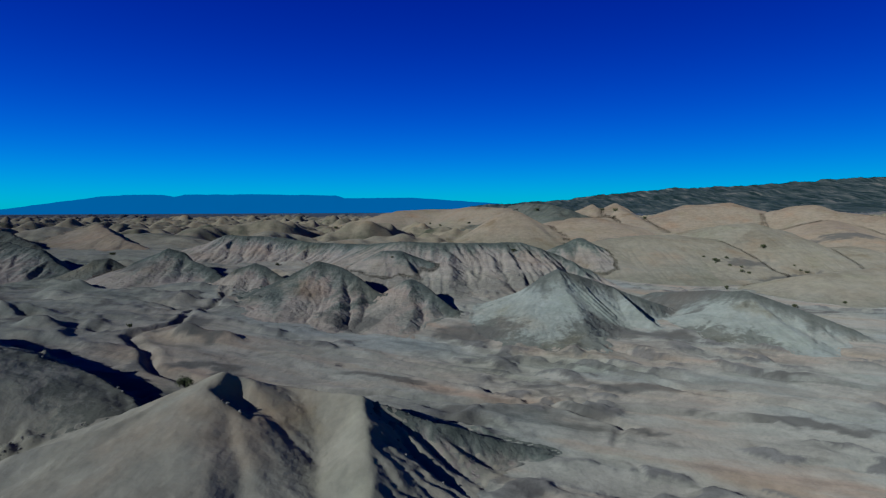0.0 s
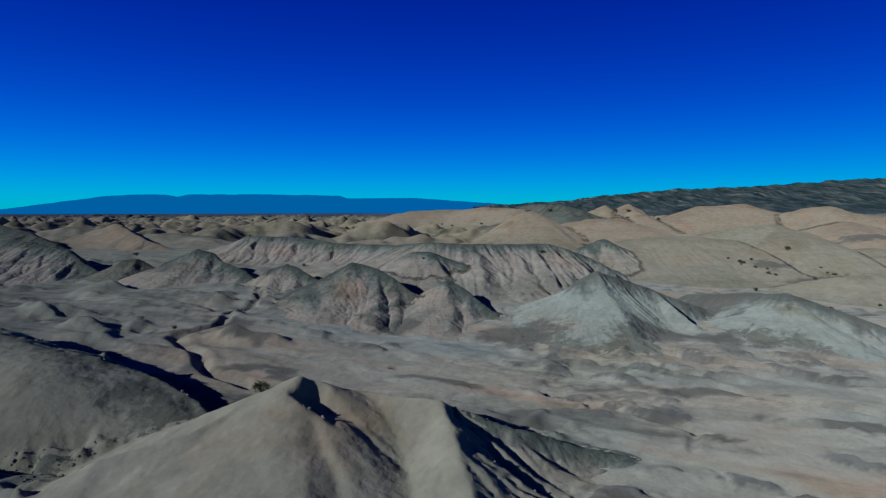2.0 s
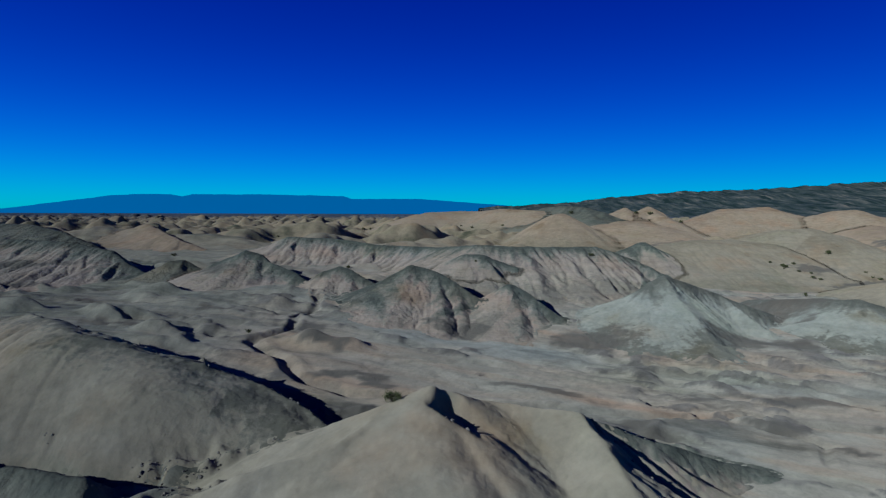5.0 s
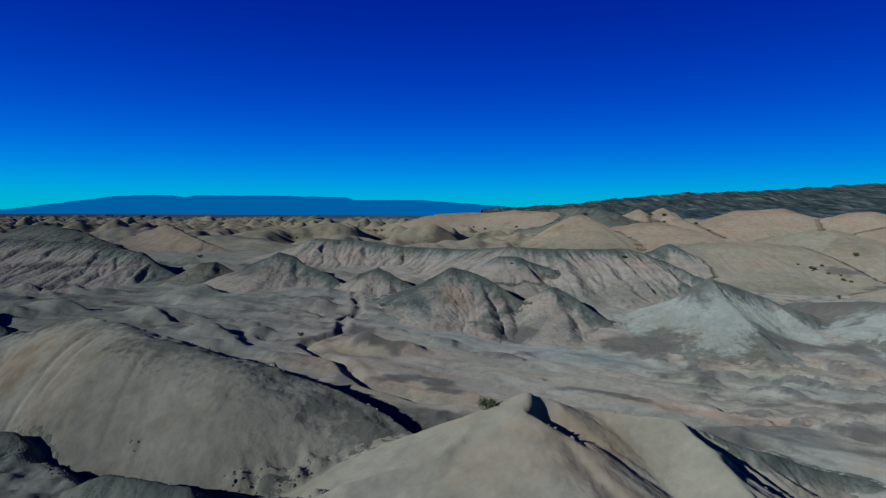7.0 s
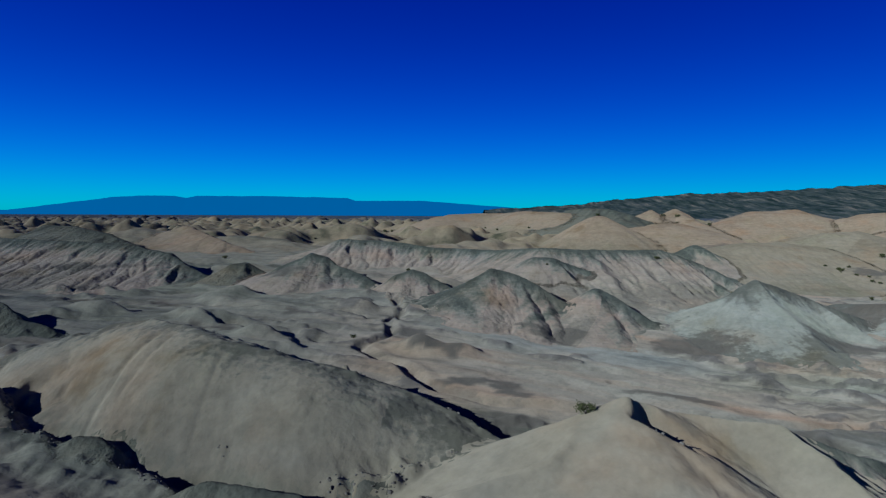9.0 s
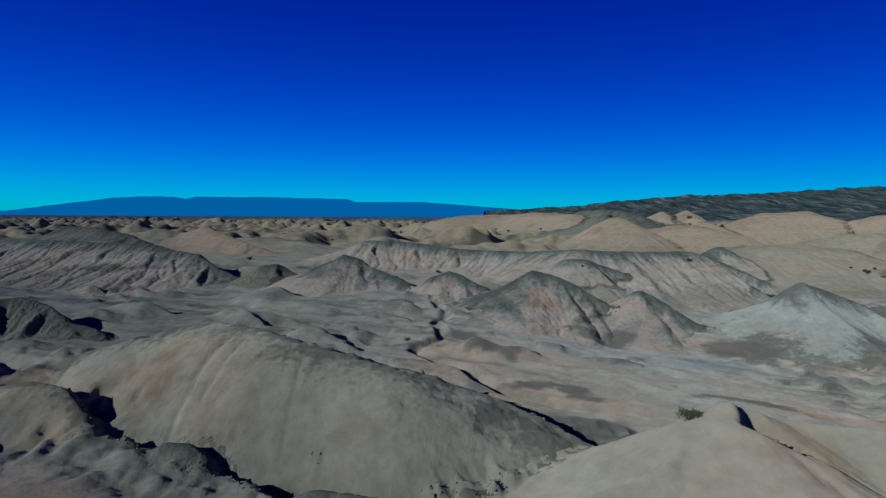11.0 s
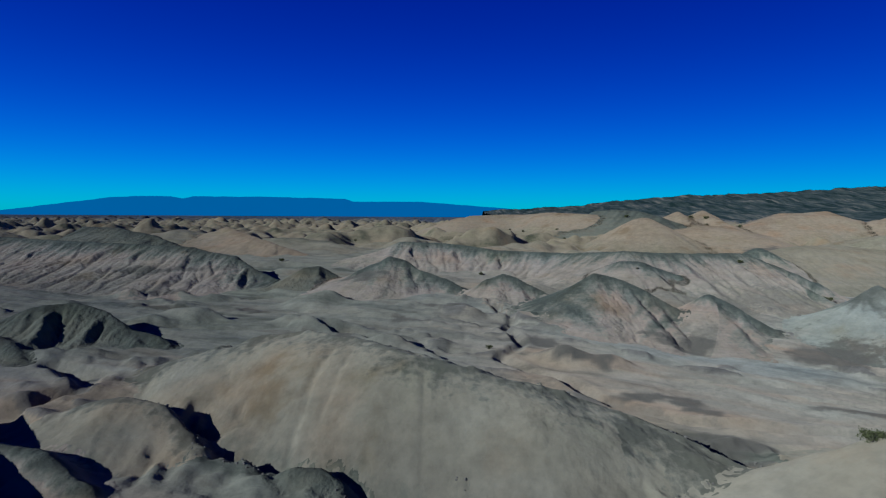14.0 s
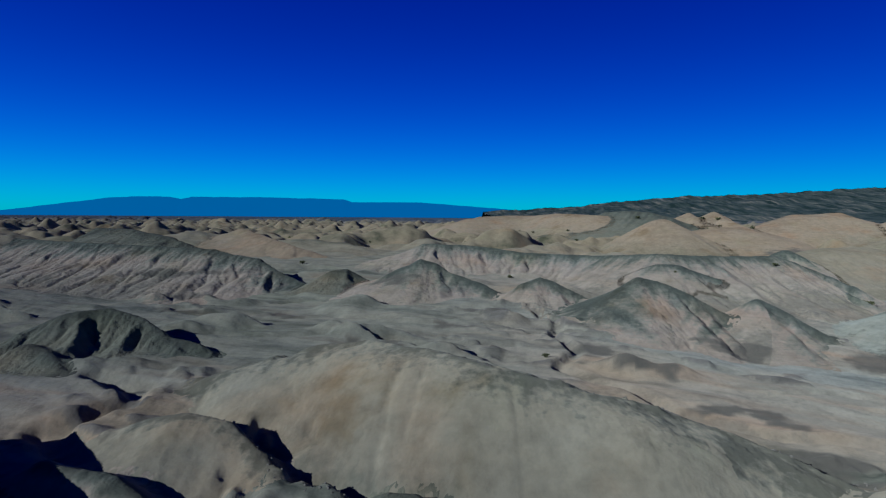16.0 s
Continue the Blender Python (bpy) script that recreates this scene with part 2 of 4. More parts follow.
def clay(name, stops, shale=(0.062, 0.058, 0.044), relief=0.6, banding=0.4, fuzz=1.0):
    """Weathered clay: beds of colour by height in the hill, washed stains, crumbly grain, shale where it crops out, and
    the rim's painted shade.
    """
    m, n, l, b = nodes_of(name)
    pos = n.new("ShaderNodeNewGeometry").outputs["Position"]
    strata, patch = n.new("ShaderNodeAttribute"), n.new("ShaderNodeAttribute")
    strata.attribute_name, patch.attribute_name = "strata", "patch"
    wob = noise_node(n, l, pos, 0.12, 5.0)
    run = noise_node(n, l, mapped(n, l, pos, (0.9, 0.9, 0.10)), 1.0, 5.0, 0.6)
    s = math_node(n, l, "ADD", strata.outputs["Fac"], math_node(n, l, "MULTIPLY", math_node(n, l, "SUBTRACT", wob, 0.5), 0.5))
    s = math_node(n, l, "ADD", s, math_node(n, l, "MULTIPLY", math_node(n, l, "SUBTRACT", run, 0.5), 0.55))
    colour = ramp_node(n, l, s, cast(stops))
    beds = noise_node(n, l, mapped(n, l, pos, (0.02, 0.02, 0.9)), 1.0, 4.0, 0.7)
    colour = mix_node(n, l, banding, colour, ramp_node(n, l, beds, [(0.3, grey(0.62)), (0.5, grey(1.0)), (0.72, (1.22, 1.16, 1.1))]), "MULTIPLY")
    colour = mix_node(n, l, 0.4 * fuzz, colour, ramp_node(n, l, run, [(0.32, grey(0.62)), (0.46, grey(0.97)), (0.6, grey(1.05)), (0.75, grey(1.16))]), "MULTIPLY")
    stain = noise_node(n, l, pos, 0.07, 5.0, 0.6)
    colour = mix_node(n, l, 0.8, colour, ramp_node(n, l, stain, [(0.30, (0.70, 0.62, 0.50)), (0.40, (0.95, 0.92, 0.88)), (0.58, grey(1.0)), (0.7, (1.04, 1.06, 1.10))]), "MULTIPLY")
    blot = noise_node(n, l, pos, 0.35, 6.0, 0.65)
    colour = mix_node(n, l, 0.7, colour, ramp_node(n, l, blot, [(0.3, grey(0.72)), (0.55, grey(1.0)), (0.75, grey(1.18))]), "MULTIPLY")
    grain = noise_node(n, l, pos, 2.6, 5.0, 0.7)
    colour = mix_node(n, l, 0.3 * fuzz, colour, ramp_node(n, l, grain, [(0.3, grey(0.7)), (0.5, grey(1.0)), (0.7, grey(1.15))]), "MULTIPLY")
    cover = math_node(n, l, "MULTIPLY", patch.outputs["Fac"], math_node(n, l, "ADD", blot, 0.5))
    colour = mix_node(n, l, cover, colour, shale)
    colour = hue_stains(n, l, colour, pos, 0.045)
    l.new(colour, b.inputs["Base Color"])
    bump = n.new("ShaderNodeBump")
    bump.inputs["Strength"].default_value, bump.inputs["Distance"].default_value = relief, 0.5
    worn = ramp_node(n, l, noise_node(n, l, pos, 0.11, 4.0, 0.6), [(0.42, grey(0.12)), (0.6, grey(1.0))])
    height = math_node(n, l, "ADD", math_node(n, l, "MULTIPLY", grain, 0.22), math_node(n, l, "MULTIPLY", math_node(n, l, "MULTIPLY", run, worn), 2.2 * fuzz))
    height = math_node(n, l, "ADD", height, math_node(n, l, "MULTIPLY", noise_node(n, l, pos, 0.8, 4.0, 0.5), 1.0))
    l.new(height, bump.inputs["Height"])
    l.new(bump.outputs[0], b.inputs["Normal"])
    return m


GREY_CLAY = clay("grey_banded_clay", [(0.05, (0.33, 0.29, 0.27)), (0.25, (0.46, 0.385, 0.355)), (0.58, (0.46, 0.375, 0.355)), (0.72, (0.33, 0.305, 0.29)), (0.84, (0.20, 0.205, 0.195)), (0.98, (0.115, 0.125, 0.12))], fuzz=0.6)
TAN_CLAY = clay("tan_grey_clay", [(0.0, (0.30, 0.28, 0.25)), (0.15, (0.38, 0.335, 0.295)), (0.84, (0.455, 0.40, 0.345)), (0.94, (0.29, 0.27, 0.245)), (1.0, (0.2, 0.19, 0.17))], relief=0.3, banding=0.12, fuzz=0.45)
BARE_CLAY = clay("bare_tan_clay", [(0.0, (0.34, 0.31, 0.275)), (0.3, (0.43, 0.375, 0.33)), (0.8, (0.455, 0.40, 0.35)), (1.1, (0.44, 0.385, 0.335))], relief=0.25, banding=0.12, fuzz=0.4)
PALE_CLAY = clay("pale_bentonite_clay", [(0.05, (0.24, 0.235, 0.225)), (0.17, (0.42, 0.42, 0.41)), (0.58, (0.44, 0.44, 0.435)), (0.72, (0.28, 0.275, 0.27)), (0.88, (0.19, 0.19, 0.185)), (1.0, (0.16, 0.16, 0.155))], fuzz=0.6)
SAND_CLAY = clay("peach_tan_clay", [(0.05, (0.33, 0.275, 0.215)), (0.4, (0.43, 0.335, 0.27)), (0.8, (0.44, 0.33, 0.26)), (0.97, (0.36, 0.265, 0.21))], relief=0.25, banding=0.2, fuzz=0.4)
DUN_CLAY = clay("dun_grey_clay", [(0.05, (0.29, 0.26, 0.215)), (0.4, (0.385, 0.325, 0.275)), (0.8, (0.40, 0.335, 0.275)), (0.97, (0.33, 0.275, 0.225))], relief=0.25, banding=0.2, fuzz=0.4)
# Dark clay; on the western hills shade is also put into this colour.
DARK_AND_SHADE_CLAY = clay("dark_grey_clay", [(0.05, (0.25, 0.24, 0.21)), (0.5, (0.24, 0.235, 0.21)), (0.8, (0.16, 0.165, 0.15)), (1.0, (0.10, 0.105, 0.10))])


def ground_material():
    m, n, l, b = nodes_of("wash_silt")
    pos = n.new("ShaderNodeNewGeometry").outputs["Position"]
    patch = n.new("ShaderNodeAttribute")
    patch.attribute_name = "patch"
    far = n.new("ShaderNodeAttribute")
    far.attribute_name = "far"
    bed = n.new("ShaderNodeAttribute")
    bed.attribute_name = "bed"
    flow = mapped(n, l, mapped(n, l, pos, (1, 1, 1), 0.315), (0.022, 0.11, 0.03))
    streak = noise_node(n, l, flow, 1.0, 6.0, 0.62)
    colour = ramp_node(n, l, streak, cast([(0.32, (0.19, 0.18, 0.17)), (0.38, (0.32, 0.30, 0.285)), (0.44, (0.43, 0.395, 0.37)), (0.55, (0.465, 0.425, 0.395)), (0.62, (0.46, 0.38, 0.335)), (0.69, (0.36, 0.30, 0.27)), (0.76, (0.22, 0.195, 0.18))]))
    hue = noise_node(n, l, mapped(n, l, mapped(n, l, pos, (1, 1, 1), 0.315), (0.6, 1.3, 1.0)), 0.032, 3.0, 0.5)
    colour = mix_node(n, l, 1.0, colour, ramp_node(n, l, hue, [(0.33, (0.90, 0.96, 1.04)), (0.46, grey(1.0)), (0.56, (1.03, 0.96, 0.94)), (0.66, (1.09, 0.92, 0.80))]), "MULTIPLY")
    crumb = n.new("ShaderNodeAttribute")
    crumb.attribute_name = "crumb"
    broken = ramp_node(n, l, noise_node(n, l, mapped(n, l, mapped(n, l, pos, (1, 1, 1), 0.315), (0.5, 1.0, 1.0)), 0.35, 5.0, 0.6), [(0.42, grey(0.42)), (0.5, grey(0.8)), (0.56, grey(1.02))])
    island = n.new("ShaderNodeAttribute")
    island.attribute_name = "island"
    colour = mix_node(n, l, math_node(n, l, "MULTIPLY", island.outputs["Fac"], 0.8), colour, (0.085, 0.08, 0.066))
    colour = mix_node(n, l, math_node(n, l, "MULTIPLY", crumb.outputs["Fac"], 0.7), colour, mix_node(n, l, 1.0, colour, broken, "MULTIPLY"))
    tan = ramp_node(n, l, noise_node(n, l, pos, 0.035, 7.0, 0.65), cast([(0.33, (0.12, 0.115, 0.08)), (0.39, (0.24, 0.205, 0.15)), (0.47, (0.38, 0.305, 0.23)), (0.62, (0.41, 0.32, 0.24)), (0.72, (0.25, 0.22, 0.16))]))
    scrub = ramp_node(n, l, noise_node(n, l, pos, 0.006, 5.0, 0.7), [(0.42, (0.025, 0.035, 0.045)), (0.66, (0.05, 0.055, 0.06)), (0.74, (0.22, 0.20, 0.16))])
    colour = mix_node(n, l, math_node(n, l, "MULTIPLY", bed.outputs["Fac"], 0.85), colour, (0.10, 0.093, 0.07))
    near_far = n.new("ShaderNodeMath")
    near_far.operation, near_far.use_clamp = "MULTIPLY", True
    l.new(far.outputs["Fac"], near_far.inputs[0])
    near_far.inputs[1].default_value = 2.0
    silt = n.new("ShaderNodeAttribute")
    silt.attribute_name = "silt"
    # A darker grey tone over the western flats and along the gully.
    dark_ground = ramp_node(n, l, noise_node(n, l, flow, 1.7, 6.0, 0.65), cast([(0.36, (0.12, 0.125, 0.115)), (0.46, (0.25, 0.245, 0.225)), (0.56, (0.36, 0.34, 0.31)), (0.68, (0.25, 0.22, 0.20))]))
    colour = mix_node(n, l, silt.outputs["Fac"], colour, dark_ground)
    colour = mix_node(n, l, near_far.outputs[0], colour, tan)
    deep = n.new("ShaderNodeMath")
    deep.operation, deep.use_clamp = "MULTIPLY_ADD", True
    l.new(far.outputs["Fac"], deep.inputs[0])
    deep.inputs[1].default_value, deep.inputs[2].default_value = 2.0, -1.0
    colour = mix_node(n, l, deep.outputs[0], colour, scrub)
    blot = noise_node(n, l, pos, 0.3, 6.0, 0.65)
    colour = mix_node(n, l, 0.7, colour, ramp_node(n, l, blot, [(0.3, grey(0.7)), (0.55, grey(1.0)), (0.75, grey(1.15))]), "MULTIPLY")
    grain = noise_node(n, l, pos, 2.2, 6.0, 0.7)
    colour = mix_node(n, l, 0.5, colour, ramp_node(n, l, grain, [(0.3, grey(0.7)), (0.5, grey(1.0)), (0.7, grey(1.12))]), "MULTIPLY")
    cover = math_node(n, l, "MULTIPLY", patch.outputs["Fac"], math_node(n, l, "ADD", blot, 0.55))
    colour = mix_node(n, l, cover, colour, (0.062, 0.058, 0.044))
    colour = hue_stains(n, l, colour, mapped(n, l, mapped(n, l, pos, (1, 1, 1), 0.315), (0.5, 1.6, 1.0)), 0.05)
    l.new(colour, b.inputs["Base Color"])
    bump = n.new("ShaderNodeBump")
    bump.inputs["Strength"].default_value, bump.inputs["Distance"].default_value = 0.3, 0.5
    l.new(math_node(n, l, "ADD", math_node(n, l, "MULTIPLY", grain, 0.3), math_node(n, l, "MULTIPLY", noise_node(n, l, pos, 0.7, 5.0, 0.55), 1.5)), bump.inputs["Height"])
    l.new(bump.outputs[0], b.inputs["Normal"])
    return m


def plain_material(name, stops, scale, glow=None, depth=1.0):
    m, n, l, b = nodes_of(name)
    pos = n.new("ShaderNodeNewGeometry").outputs["Position"]
    colour = ramp_node(n, l, noise_node(n, l, mapped(n, l, pos, (1, depth, 1 if depth == 1.0 else 0.0)), scale, 6.0, 0.7), stops)
    l.new(colour, b.inputs["Base Color"])
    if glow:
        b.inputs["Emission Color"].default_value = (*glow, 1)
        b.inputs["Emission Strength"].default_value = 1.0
    return m


# Dark shale that crops out or lies spread on the flats, scrub in the far creases, and shade painted along the broad
# hill's rim: centre, half sizes, turn in degrees.
SHALE_SCRUB_SHADE = [
    (6, 124, 10, 7, 0), (44, 124, 12, 5, -10), (58, 150, 16, 9, -20), (92, 158, 20, 6, -10), (33, 92, 12, 3, -18), (-52, 118, 5, 4, 0),
    (-37, 78, 6, 6, 0), (-20, 128, 8, 4, 0), (20, 80, 5, 1.6, -20), (27, 73, 4, 1.5, -20), (50, 78, 12, 2, -15),
    # The first five also put the rim cliff's shade into the colour.
    (-80, 95, 9, 3.5, -20), (-70, 91, 8, 4, -12), (-62, 87, 8, 4.5, -15), (-54, 86, 8, 4.5, -25), (-45.5, 82, 7, 3.2, -48), (134, 222, 16, 2.6, 15), (124, 236, 9, 5, 0), (138, 364, 26, 6, 20), (184, 480, 34, 10, -5), (225, 317, 30, 7, 5), (150, 300, 24, 6, -8), (98, 300, 20, 6, 10), (62, 262, 12, 4, 0),
    (-47, 108, 7, 2.2, -15), (-69, 147, 6, 2, -10), (-93, 170, 9, 2.2, -8), (-115, 147, 7, 2, -10), (-156, 186, 18, 3, 5), (-150, 168, 10, 2.4, 10), (-90, 120, 6, 1.6, -10), (-76, 132, 5, 1.8, 0),
    (16, 92, 4, 1.6, -15), (58, 100, 6, 1.6, -10), (-38, 92, 8, 2, -15), (-10, 92, 9, 1.5, -15), (3, 76, 8, 2.5, -25),
]


def shale_scrub_shade_at(x, y):
    v = np.zeros(np.shape(x))
    wx, wy = x + 6 * fbm(x / 8, y / 6, 21.0, 5), y + 4 * fbm(x / 8, y / 6, 31.0, 5)
    ragged = 0.9 * fbm(x / 6, y / 2.6, 51.0, 5)
    for cx, cy, a, c, turn in SHALE_SCRUB_SHADE:
        ca, sa = math.cos(radians(turn)), math.sin(radians(turn))
        u, w = ((wx - cx) * ca + (wy - cy) * sa) / a, (-(wx - cx) * sa + (wy - cy) * ca) / c
        v = np.maximum(v, 0.85 * (1 - smooth(0.55, 1.08, np.hypot(u, w) + ragged)))
    return v


# ---- hills: a crest line of (x, y, z) each, and slopes that fall to its east, north, west and south ----
HILLS = []


def hill(crest, slopes, material, label, top=2.0, rills=(0.4, 6.0), fine=0.1, seed=1.0, cone=1.6, crumble=0.0, wear=1.0, spurs=()):
    """spurs: buttresses that run down from the crest: spacing and length, or lines of their own."""
    crest = np.array(crest, float)
    lines = [crest]
    if spurs and isinstance(spurs[0], (int, float)):
        pick, (spacing, reach) = random.Random(seed), spurs
        lengths = np.concatenate([[0], np.cumsum(np.hypot(*np.diff(crest[:, :2], axis=0).T))])
        at = spacing * pick.uniform(0.2, 0.6)
        while at < lengths[-1]:
            p = np.array([np.interp(at, lengths, crest[:, k]) for k in range(3)])
            for side, k in ((-1, slopes[3]), (1, slopes[1])):
                far = reach * pick.uniform(0.6, 1.1)
                way = radians(pick.uniform(-30, 30))
                mid = pick.uniform(-0.2, 0.2)
                tip = p + (far * math.sin(way), side * far * math.cos(way), -0.72 * k * far)
                half = p + ((0.5 + mid) * far * math.sin(way) + mid * 3, side * 0.5 * far * math.cos(way), -0.33 * k * far)
                lines.append(np.array([p - (0, 0, 0.3), half, tip]))
            at += spacing * pick.uniform(0.7, 1.35)
    else:
        lines += [np.array(line, float) for line in spurs]
    HILLS.append((lines, slopes, material, label, top, rills, fine, seed, cone, crumble, wear))


# Foreground.
# The broad hill's brow is flat on top: it ends at a broken edge some metres behind its crest.
FRONT = np.array([(-80, 85, 15.5), (-73, 79, 14.8), (-66, 78, 13.4), (-57, 78.2, 11.2), (-50, 80, 8.6)])
BACK = np.array([(-80, 87.5, 15.0), (-73.5, 82.5, 14.5), (-67, 82.5, 12.7), (-58.5, 81.5, 10.6), (-51, 81.5, 8.3)])
BIG_BROW = [FRONT + (BACK - FRONT) * f for f in (0.25, 0.5, 0.75, 1.0)]
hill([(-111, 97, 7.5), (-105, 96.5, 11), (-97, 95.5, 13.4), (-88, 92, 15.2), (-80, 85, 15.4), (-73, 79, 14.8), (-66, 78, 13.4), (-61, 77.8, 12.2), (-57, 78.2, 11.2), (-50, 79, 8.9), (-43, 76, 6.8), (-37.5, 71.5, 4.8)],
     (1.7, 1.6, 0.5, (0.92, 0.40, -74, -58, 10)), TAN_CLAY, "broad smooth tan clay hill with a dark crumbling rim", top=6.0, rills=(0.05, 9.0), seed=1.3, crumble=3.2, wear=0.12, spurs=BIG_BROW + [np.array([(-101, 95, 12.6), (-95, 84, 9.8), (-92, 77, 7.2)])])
hill([(-42, 56, 6.4), (-34, 58.5, 8.3), (-30, 62.5, 9.8), (-25.4, 65.2, 12.0), (-18, 67.5, 8.9), (-13, 67, 6.5)],
     (0.55, 1.1, 0.42, 0.33), BARE_CLAY, "pointed tan clay hill with a dark crumbled peak", top=0.7, rills=(0.1, 6.0), seed=2.3, crumble=0.7, wear=0.1)
hill([(-23.5, 67.3, 10.2), (-18, 68, 9.2), (-13, 67, 9.0), (-9.4, 65, 9.3), (-8, 57, 7.3), (-6.5, 49, 4.6)],
     (0.48, 0.55, 0.58, 0.5), BARE_CLAY, "low wedge of pale clay with dark rilled flank", top=0.8, rills=(0.4, 3.5), seed=3.1, crumble=0.6, wear=0.6)
hill([(-9.4, 65.5, 8.9), (-1.7, 66, 6.2), (6, 66.5, 3.4), (14, 67, 1.4)],
     (0.5, 0.4, 0.55, 0.5), GREY_CLAY, "low grey clay spur cut by rills", top=0.6, rills=(0.4, 3.0), seed=3.6, crumble=0.5, wear=1.6)
hill([(-112, 79, 8.8), (-106, 77.5, 9.9), (-101.5, 77.5, 9.5), (-97, 74.5, 7.8), (-95, 72, 6.8)],
     (1.1, 1.2, 0.45, 0.45), TAN_CLAY, "small rounded olive-tan clay knoll", top=1.4, rills=(0.15, 4.0), seed=4.2, crumble=0.8, wear=0.5)
# The shade on this hill is partly put into its clay colour.
hill([(-152, 116, 11), (-144, 118, 14.1), (-138, 120, 14.6), (-131, 119, 13.1), (-124, 115, 10.5), (-117.5, 112, 8.8)],
     (1.0, 1.2, 0.5, 0.55), DARK_AND_SHADE_CLAY, "grey clay hill with deeply rilled dark flank", top=1.0, rills=(0.9, 5.0), spurs=(7, 9), seed=5.4, wear=2.5)
hill([(-145, 109, 10.5), (-138, 104, 9.4), (-130, 98, 7.0)], (0.6, 0.6, 0.5, 0.5), DARK_AND_SHADE_CLAY, "low dark clay spur", top=1.0, rills=(0.4, 5.0), seed=5.9, wear=2.0)
hill([(-84, 67, 7.0), (-81, 66.5, 7.2), (-78.5, 65.5, 6.4)], (1.3, 0.9, 0.5, 0.55), DARK_AND_SHADE_CLAY, "little dark crumbling clay mound in a gully", top=0.8, rills=(0.4, 3.0), seed=6.1, crumble=1.4, wear=2.0)
hill([(-66, 58, 6.4), (-62, 57, 6.8), (-56, 55, 6.6)], (1.2, 0.9, 0.5, 0.5), DARK_AND_SHADE_CLAY, "little dark grey clay mound in a gully", top=0.8, rills=(0.4, 3.0), seed=6.6, crumble=1.4, wear=2.0)
# This ridge's black shade is put into its clay colour as well.
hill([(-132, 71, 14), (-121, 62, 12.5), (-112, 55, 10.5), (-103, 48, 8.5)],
     (1.1, 1.1, 0.4, 0.4), DARK_AND_SHADE_CLAY, "dark shaded clay ridge beside the gully", top=0.8, rills=(0.4, 5.0), seed=7.7, wear=1.0, crumble=0.5)
hill([(-116, 70, 8.2), (-108, 67, 7.9), (-101, 63, 6.6)], (0.7, 0.6, 0.4, 0.5), GREY_CLAY, "low pale clay spur beside the gully", top=0.8, rills=(0.3, 4.0), seed=7.9)

# Middle row of cones.
hill([(-45, 147, 11.0), (-38, 149.5, 15.0), (-32.5, 151, 17.8), (-26.5, 150, 16.0), (-21.3, 147.5, 13.9), (-14.6, 141, 9.4)],
     (1.05, 1.1, 0.6, 0.62), GREY_CLAY, "conical grey clay hill with pink bands and rills", top=0.8, rills=(0.35, 6.0), wear=0.8, spurs=[[(-32, 151, 17.4), (-31, 145, 12.6), (-30.5, 138, 8.0)]], seed=8.2)
hill([(-8.5, 145, 13.5), (-7, 145.5, 13.2), (-3, 142, 10.8), (2.8, 136.5, 6.8)], (1.1, 1.0, 0.62, 0.6), GREY_CLAY, "small pointed pink and grey clay cone", top=0.8, rills=(0.35, 5.0), wear=0.7, seed=9.5)
hill([(24.5, 140.5, 14.6), (28, 141, 16.2), (33, 142.5, 14.8), (42, 145, 11.6), (51, 145, 8), (60, 145, 5)],
     (0.7, 0.9, 0.7, 0.72), PALE_CLAY, "pale whitish bentonite hill with rilled grey cap", top=0.7, rills=(0.45, 5.0), wear=0.8, spurs=[[(28, 141, 16), (26, 136, 12.4), (24.5, 131, 7.5)], [(33, 142.5, 14.8), (34, 137, 11), (36, 130, 6.5)], [(42, 145, 11.6), (45, 138, 8.6), (48, 131, 5)]], seed=10.4)
hill([(58, 158, 8), (66, 149, 9.6), (74, 139, 11), (83, 134, 7.5), (93, 128, 3.4)], (0.6, 0.55, 0.5, 0.55), PALE_CLAY, "pale bentonite spur streaked with grey shale", top=1.0, rills=(0.5, 5.0), wear=1.2, seed=11.4)
hill([(-58, 163, 14.6), (-53.8, 164, 16.2), (-49.9, 163, 15.2), (-44.3, 160, 12.4), (-41, 157.5, 10.6)], (1.2, 1.0, 0.62, 0.62), GREY_CLAY, "small grey clay cone with a dark shaded side", top=0.6, rills=(0.6, 4.0), wear=0.9, seed=12.2)
hill([(-93, 175, 15.8), (-85, 178, 19.6), (-80, 177.5, 18.4), (-75.4, 175, 16.0), (-67, 170, 13.4), (-63, 167, 11.5)], (1.15, 1.1, 0.6, 0.6), GREY_CLAY, "domed grey clay hill with rilled dark flank", top=1.4, rills=(0.35, 5.0), wear=0.7, spurs=[[(-84.5, 178, 19.4), (-83, 171, 14.8), (-82, 164, 10.6)]], seed=13.1)
hill([(-110, 183, 15.8), (-106, 183, 16.2), (-99, 182, 12.5)], (1.0, 1.0, 0.58, 0.55), DARK_AND_SHADE_CLAY, "small grey clay cone", top=1.0, rills=(0.5, 5.0), seed=14.1)
hill([(-238, 225, 23), (-198, 212, 21.9), (-171, 206, 21.2), (-151, 201, 20.6), (-145, 198.5, 19.4), (-135, 195, 18.2), (-126, 188, 14.5), (-116, 181, 11)],
     (0.8, 0.9, 0.6, 0.5), GREY_CLAY, "long grey clay ridge cut by deep rills", top=1.5, rills=(1.3, 9.0), wear=2.4, spurs=(13, 22), seed=15.1)
